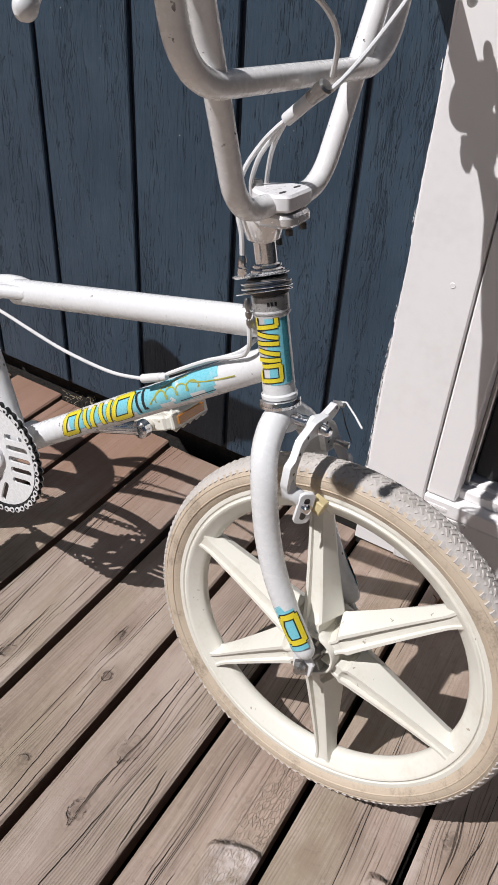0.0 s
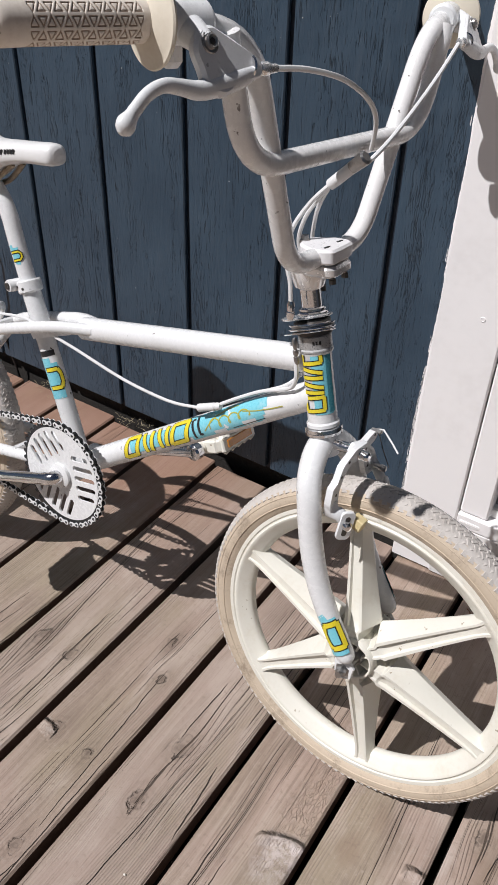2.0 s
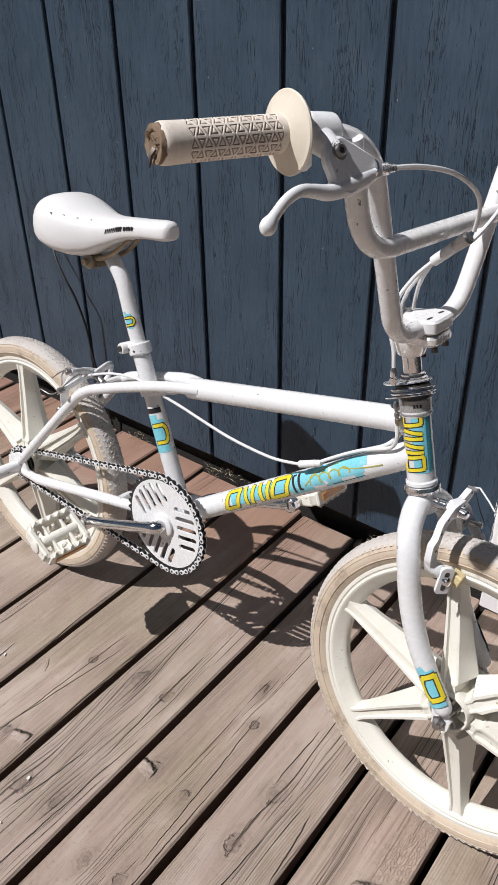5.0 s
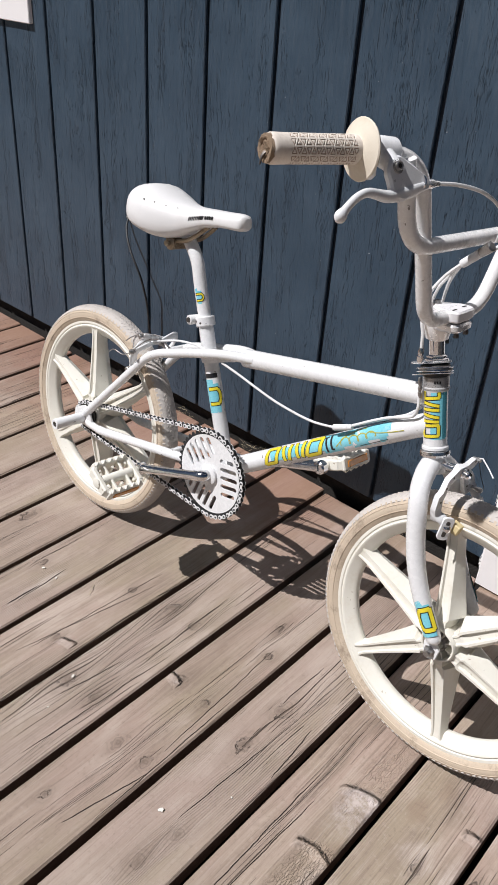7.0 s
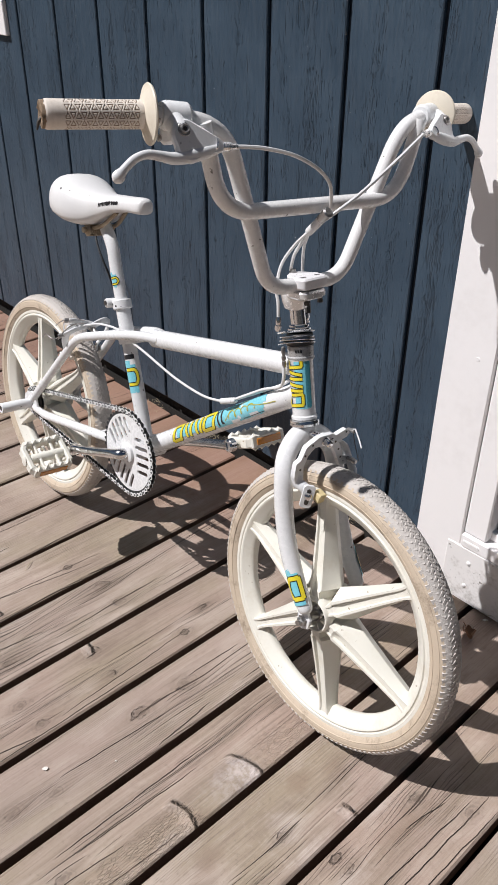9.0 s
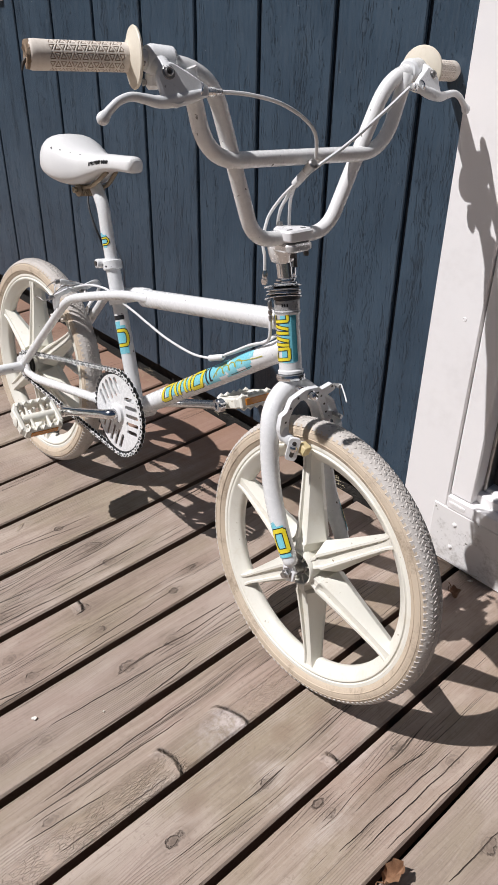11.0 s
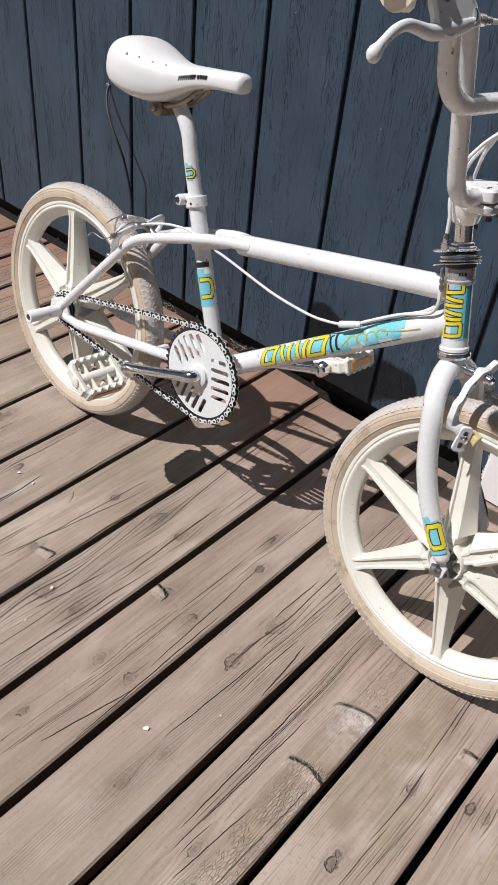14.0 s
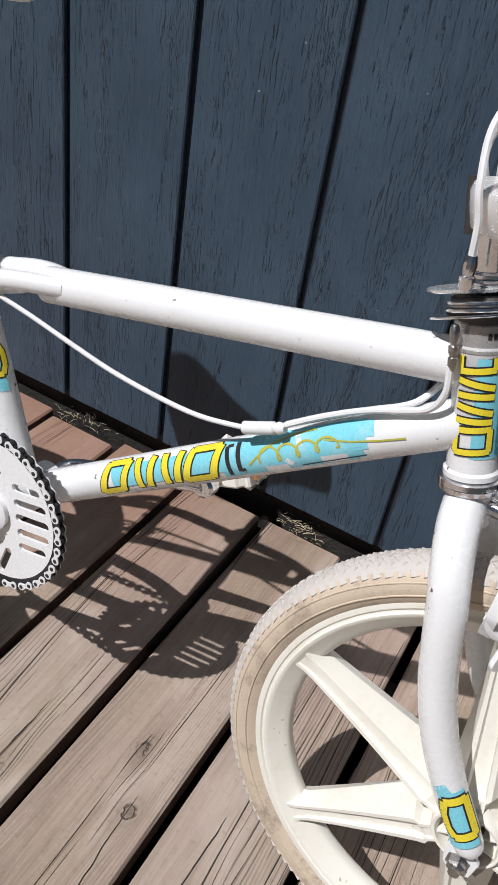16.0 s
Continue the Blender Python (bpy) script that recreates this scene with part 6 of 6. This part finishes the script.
def pedal(c, s, pitch):
    """A white platform pedal on its axle, centre c, on the side s, tilted by pitch."""
    ob = new("pedal")
    ob.parent = crankset
    ob.matrix_local = Matrix.Translation(c) @ Matrix.Rotation(radians(pitch), 4, "Y")
    tagged(ob, "white plastic toothed platform pedal with orange reflectors")
    L, W, H = 0.098, 0.078, 0.024
    g = Geo()
    for x in (-1, 1):
        g.box((x * (W / 2 - 0.005), 0, 0), (0.010, L * 0.86, H), 0.002)
        for k in range(5):
            for z in (-1, 1):
                y = (k - 2) * 0.0165
                g.add([(x * (W / 2 - 0.010), y - 0.0055, z * H / 2), (x * (W / 2 - 0.010), y + 0.0055, z * H / 2), (x * W / 2, y + 0.0055, z * H / 2), (x * W / 2, y - 0.0055, z * H / 2),
                       (x * (W / 2 - 0.006), y, z * (H / 2 + 0.006))], [(0, 1, 4), (1, 2, 4), (2, 3, 4), (3, 0, 4)])
    for y in (-1, 1):
        g.box((0, y * (L / 2 - 0.006), 0), (W * 0.74, 0.012, H * 0.94), 0.003)
        for x in (-1, 1):
            g.box((x * W * 0.38, y * (L / 2 - 0.011), 0), (0.016, 0.012, H * 0.9), 0.003, pose(0, 0, 0, 0, 0, -x * y * 38))
    for y in (-0.018, 0.018):
        g.box((0, y, 0), (W * 0.8, 0.006, H * 0.7), 0.0015)
    for x in (-0.020, 0.020):
        for y in (-0.032, 0.0, 0.032):
            g.box((x, y, 0), (0.006, 0.006, H * 0.62), 0.001)
    part("platform", g, IVORY, ob)
    part("pedal_axle", Geo().lathe([(0, 0.009), (0.02, 0.0105), (L - 0.012, 0.0105), (L - 0.008, 0.008)], (0, -s * (L / 2 + 0.004), 0), (0, s * L / 2, 0), 16), IVORY, ob)
    part("axle_stub", Geo().lathe([(0, 0.0055), (0.018, 0.0055)], (0, -s * (L / 2 + 0.02), 0), (0, 0, 0), 10), STEEL, ob)
    part("end_cap", Geo().lathe([(0, 0.011), (0.002, 0.0105), (0.003, 0.007)], (0, s * (L / 2), 0), (0, s * L, 0), 16), IVORY, ob)
    for x in (-1, 1):
        part("reflector", Geo().box((x * (W / 2 + 0.0008), 0, 0), (0.003, L * 0.64, H * 0.56), 0.001), ORANGE, ob, "orange pedal reflector")
    return ob


pedal(Vector((0.238, -0.142, 0.2365)), -1, 30)
pedal(Vector((0.578, 0.142, 0.3635)), 1, -22)

cog = part("sprocket", Geo().lathe([(0, 0.016), (0, R_COG - 0.002), (0.003, R_COG - 0.002), (0.003, 0.016)], AXLE_R + Vector((0, CHAIN_Y - 0.0015, 0)), AXLE_R + Vector((0, 0, 0)), 32, True), DARKSTEEL, rear_wheel)
part("freewheel", Geo().lathe([(0, 0.020), (0.012, 0.021), (0.014, 0.018)], AXLE_R + Vector((0, -0.034, 0)), AXLE_R + Vector((0, -0.06, 0)), 24), DARKSTEEL, rear_wheel)

# chain: points one pitch apart round ring and cog
chain = new("chain")
chain.parent = bike
tagged(chain, "pale-plated bicycle chain")
c0, c1 = Vector((BB.x, BB.z)), Vector((AXLE_R.x, AXLE_R.z))
dv = c1 - c0
dist, phi = dv.length, math.atan2(dv.y, dv.x)
off = math.acos((R_RING - R_COG) / dist)
path = []
for k in range(61):
    a = phi + off - (phi + off - (phi - off + 2 * math.pi)) * k / 60
    path.append(c0 + Vector((math.cos(a), math.sin(a))) * R_RING)
for k in range(31):
    a = phi - off + (2 * off) * k / 30
    path.append(c1 + Vector((math.cos(a), math.sin(a))) * R_COG)
path.append(path[0])
lens = [0.0]
for p, q in zip(path, path[1:]):
    lens.append(lens[-1] + (q - p).length)
links = int(round(lens[-1] / PITCH_CHAIN / 2)) * 2
step = lens[-1] / links


def on_path(s):
    s %= lens[-1]
    i = max(k for k in range(len(lens) - 1) if lens[k] <= s)
    return path[i].lerp(path[i + 1], (s - lens[i]) / max(lens[i + 1] - lens[i], 1e-9))


def link_mesh(outer_link):
    g = Geo()
    half, yy, th = PITCH_CHAIN / 2, (0.0040 if outer_link else 0.0026), 0.0011
    out = []
    for sx, a0 in ((1, -90), (-1, 90)):
        for k in range(7):
            a = radians(a0 + 30 * k)
            out.append((sx * half + 0.0045 * math.cos(a), 0.0045 * math.sin(a)))
        out.append((0, 0.0022 * sx))
    for s in (-1, 1):
        g.prism(out, th, Matrix.Translation((0, s * yy, 0)) @ Matrix.Rotation(radians(90), 4, "X"))
    me = mesh_of("link", g, CABLE if outer_link else RUBBER)
    k = Geo()
    for sx in (-half, half):
        k.lathe([(0, 0.0022), (0.0105, 0.0022)] if outer_link else [(0, 0.0038), (0.0052, 0.0038)], (sx, -0.00525 if outer_link else -0.0026, 0), (sx, 1, 0), 8)
    me2 = mesh_of("roller", k, RUBBER)
    return me, me2


kinds = [link_mesh(True), link_mesh(False)]
for k in range(links):
    p, q = on_path(k * step), on_path((k + 1) * step)
    mid, d = (p + q) / 2, q - p
    m = Matrix.Translation((mid.x, CHAIN_Y, mid.y)) @ Matrix.Rotation(-math.atan2(d.y, d.x), 4, "Y")
    ob = new("link", kinds[k % 2][0])
    ob.parent, ob.matrix_local = chain, m
    pin = new("roller", kinds[k % 2][1])
    pin.parent, pin.matrix_local = chain, m


# ---- pieces of the deck and the siding ----
deck = tagged(new("floor"), "weathered grey-brown stained wooden deck with open joints", "deck", kind="structure")
PITCH, GAP = 0.1535, 0.013
rng = random.Random(7)
for k in range(-30, 24):
    x = -0.0145 + PITCH * k + PITCH / 2
    w = PITCH - GAP + rng.uniform(-0.002, 0.002)
    end = 1.05 + rng.uniform(-0.012, 0.008)
    n = 5.4
    g = Geo().box((0, -n / 2, -0.019), (w, n, 0.038), 0.0035)
    ob = part("plank", g, deck_plank(x, PITCH), deck)
    # all but tops and wall ends get the brown that darkens the gaps
    ob.data.materials.append(GAP_WOOD)
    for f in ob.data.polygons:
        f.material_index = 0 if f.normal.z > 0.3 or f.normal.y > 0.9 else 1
    ob.location = (x, end, rng.uniform(-0.0015, 0.0005))
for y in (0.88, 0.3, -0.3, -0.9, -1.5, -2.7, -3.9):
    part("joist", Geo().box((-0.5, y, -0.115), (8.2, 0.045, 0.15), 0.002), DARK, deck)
for x1, x0 in zip(GROOVES, GROOVES[1:]):
    lo, hi = 0.055, 2.47
    if x1 > TRIM_X0 + 0.02:
        x1 = TRIM_X0 + 0.02
    if x1 - x0 < 0.02:
        continue
    w = x1 - x0 - 0.0105
    g = Geo().box((0, 0.005, (lo + hi) / 2), (w, 0.010, hi - lo), 0.002)
    ob = part("siding_plank", g, PANEL, wall)
    ob.location = ((x0 + x1) / 2, WALL_Y, 0)
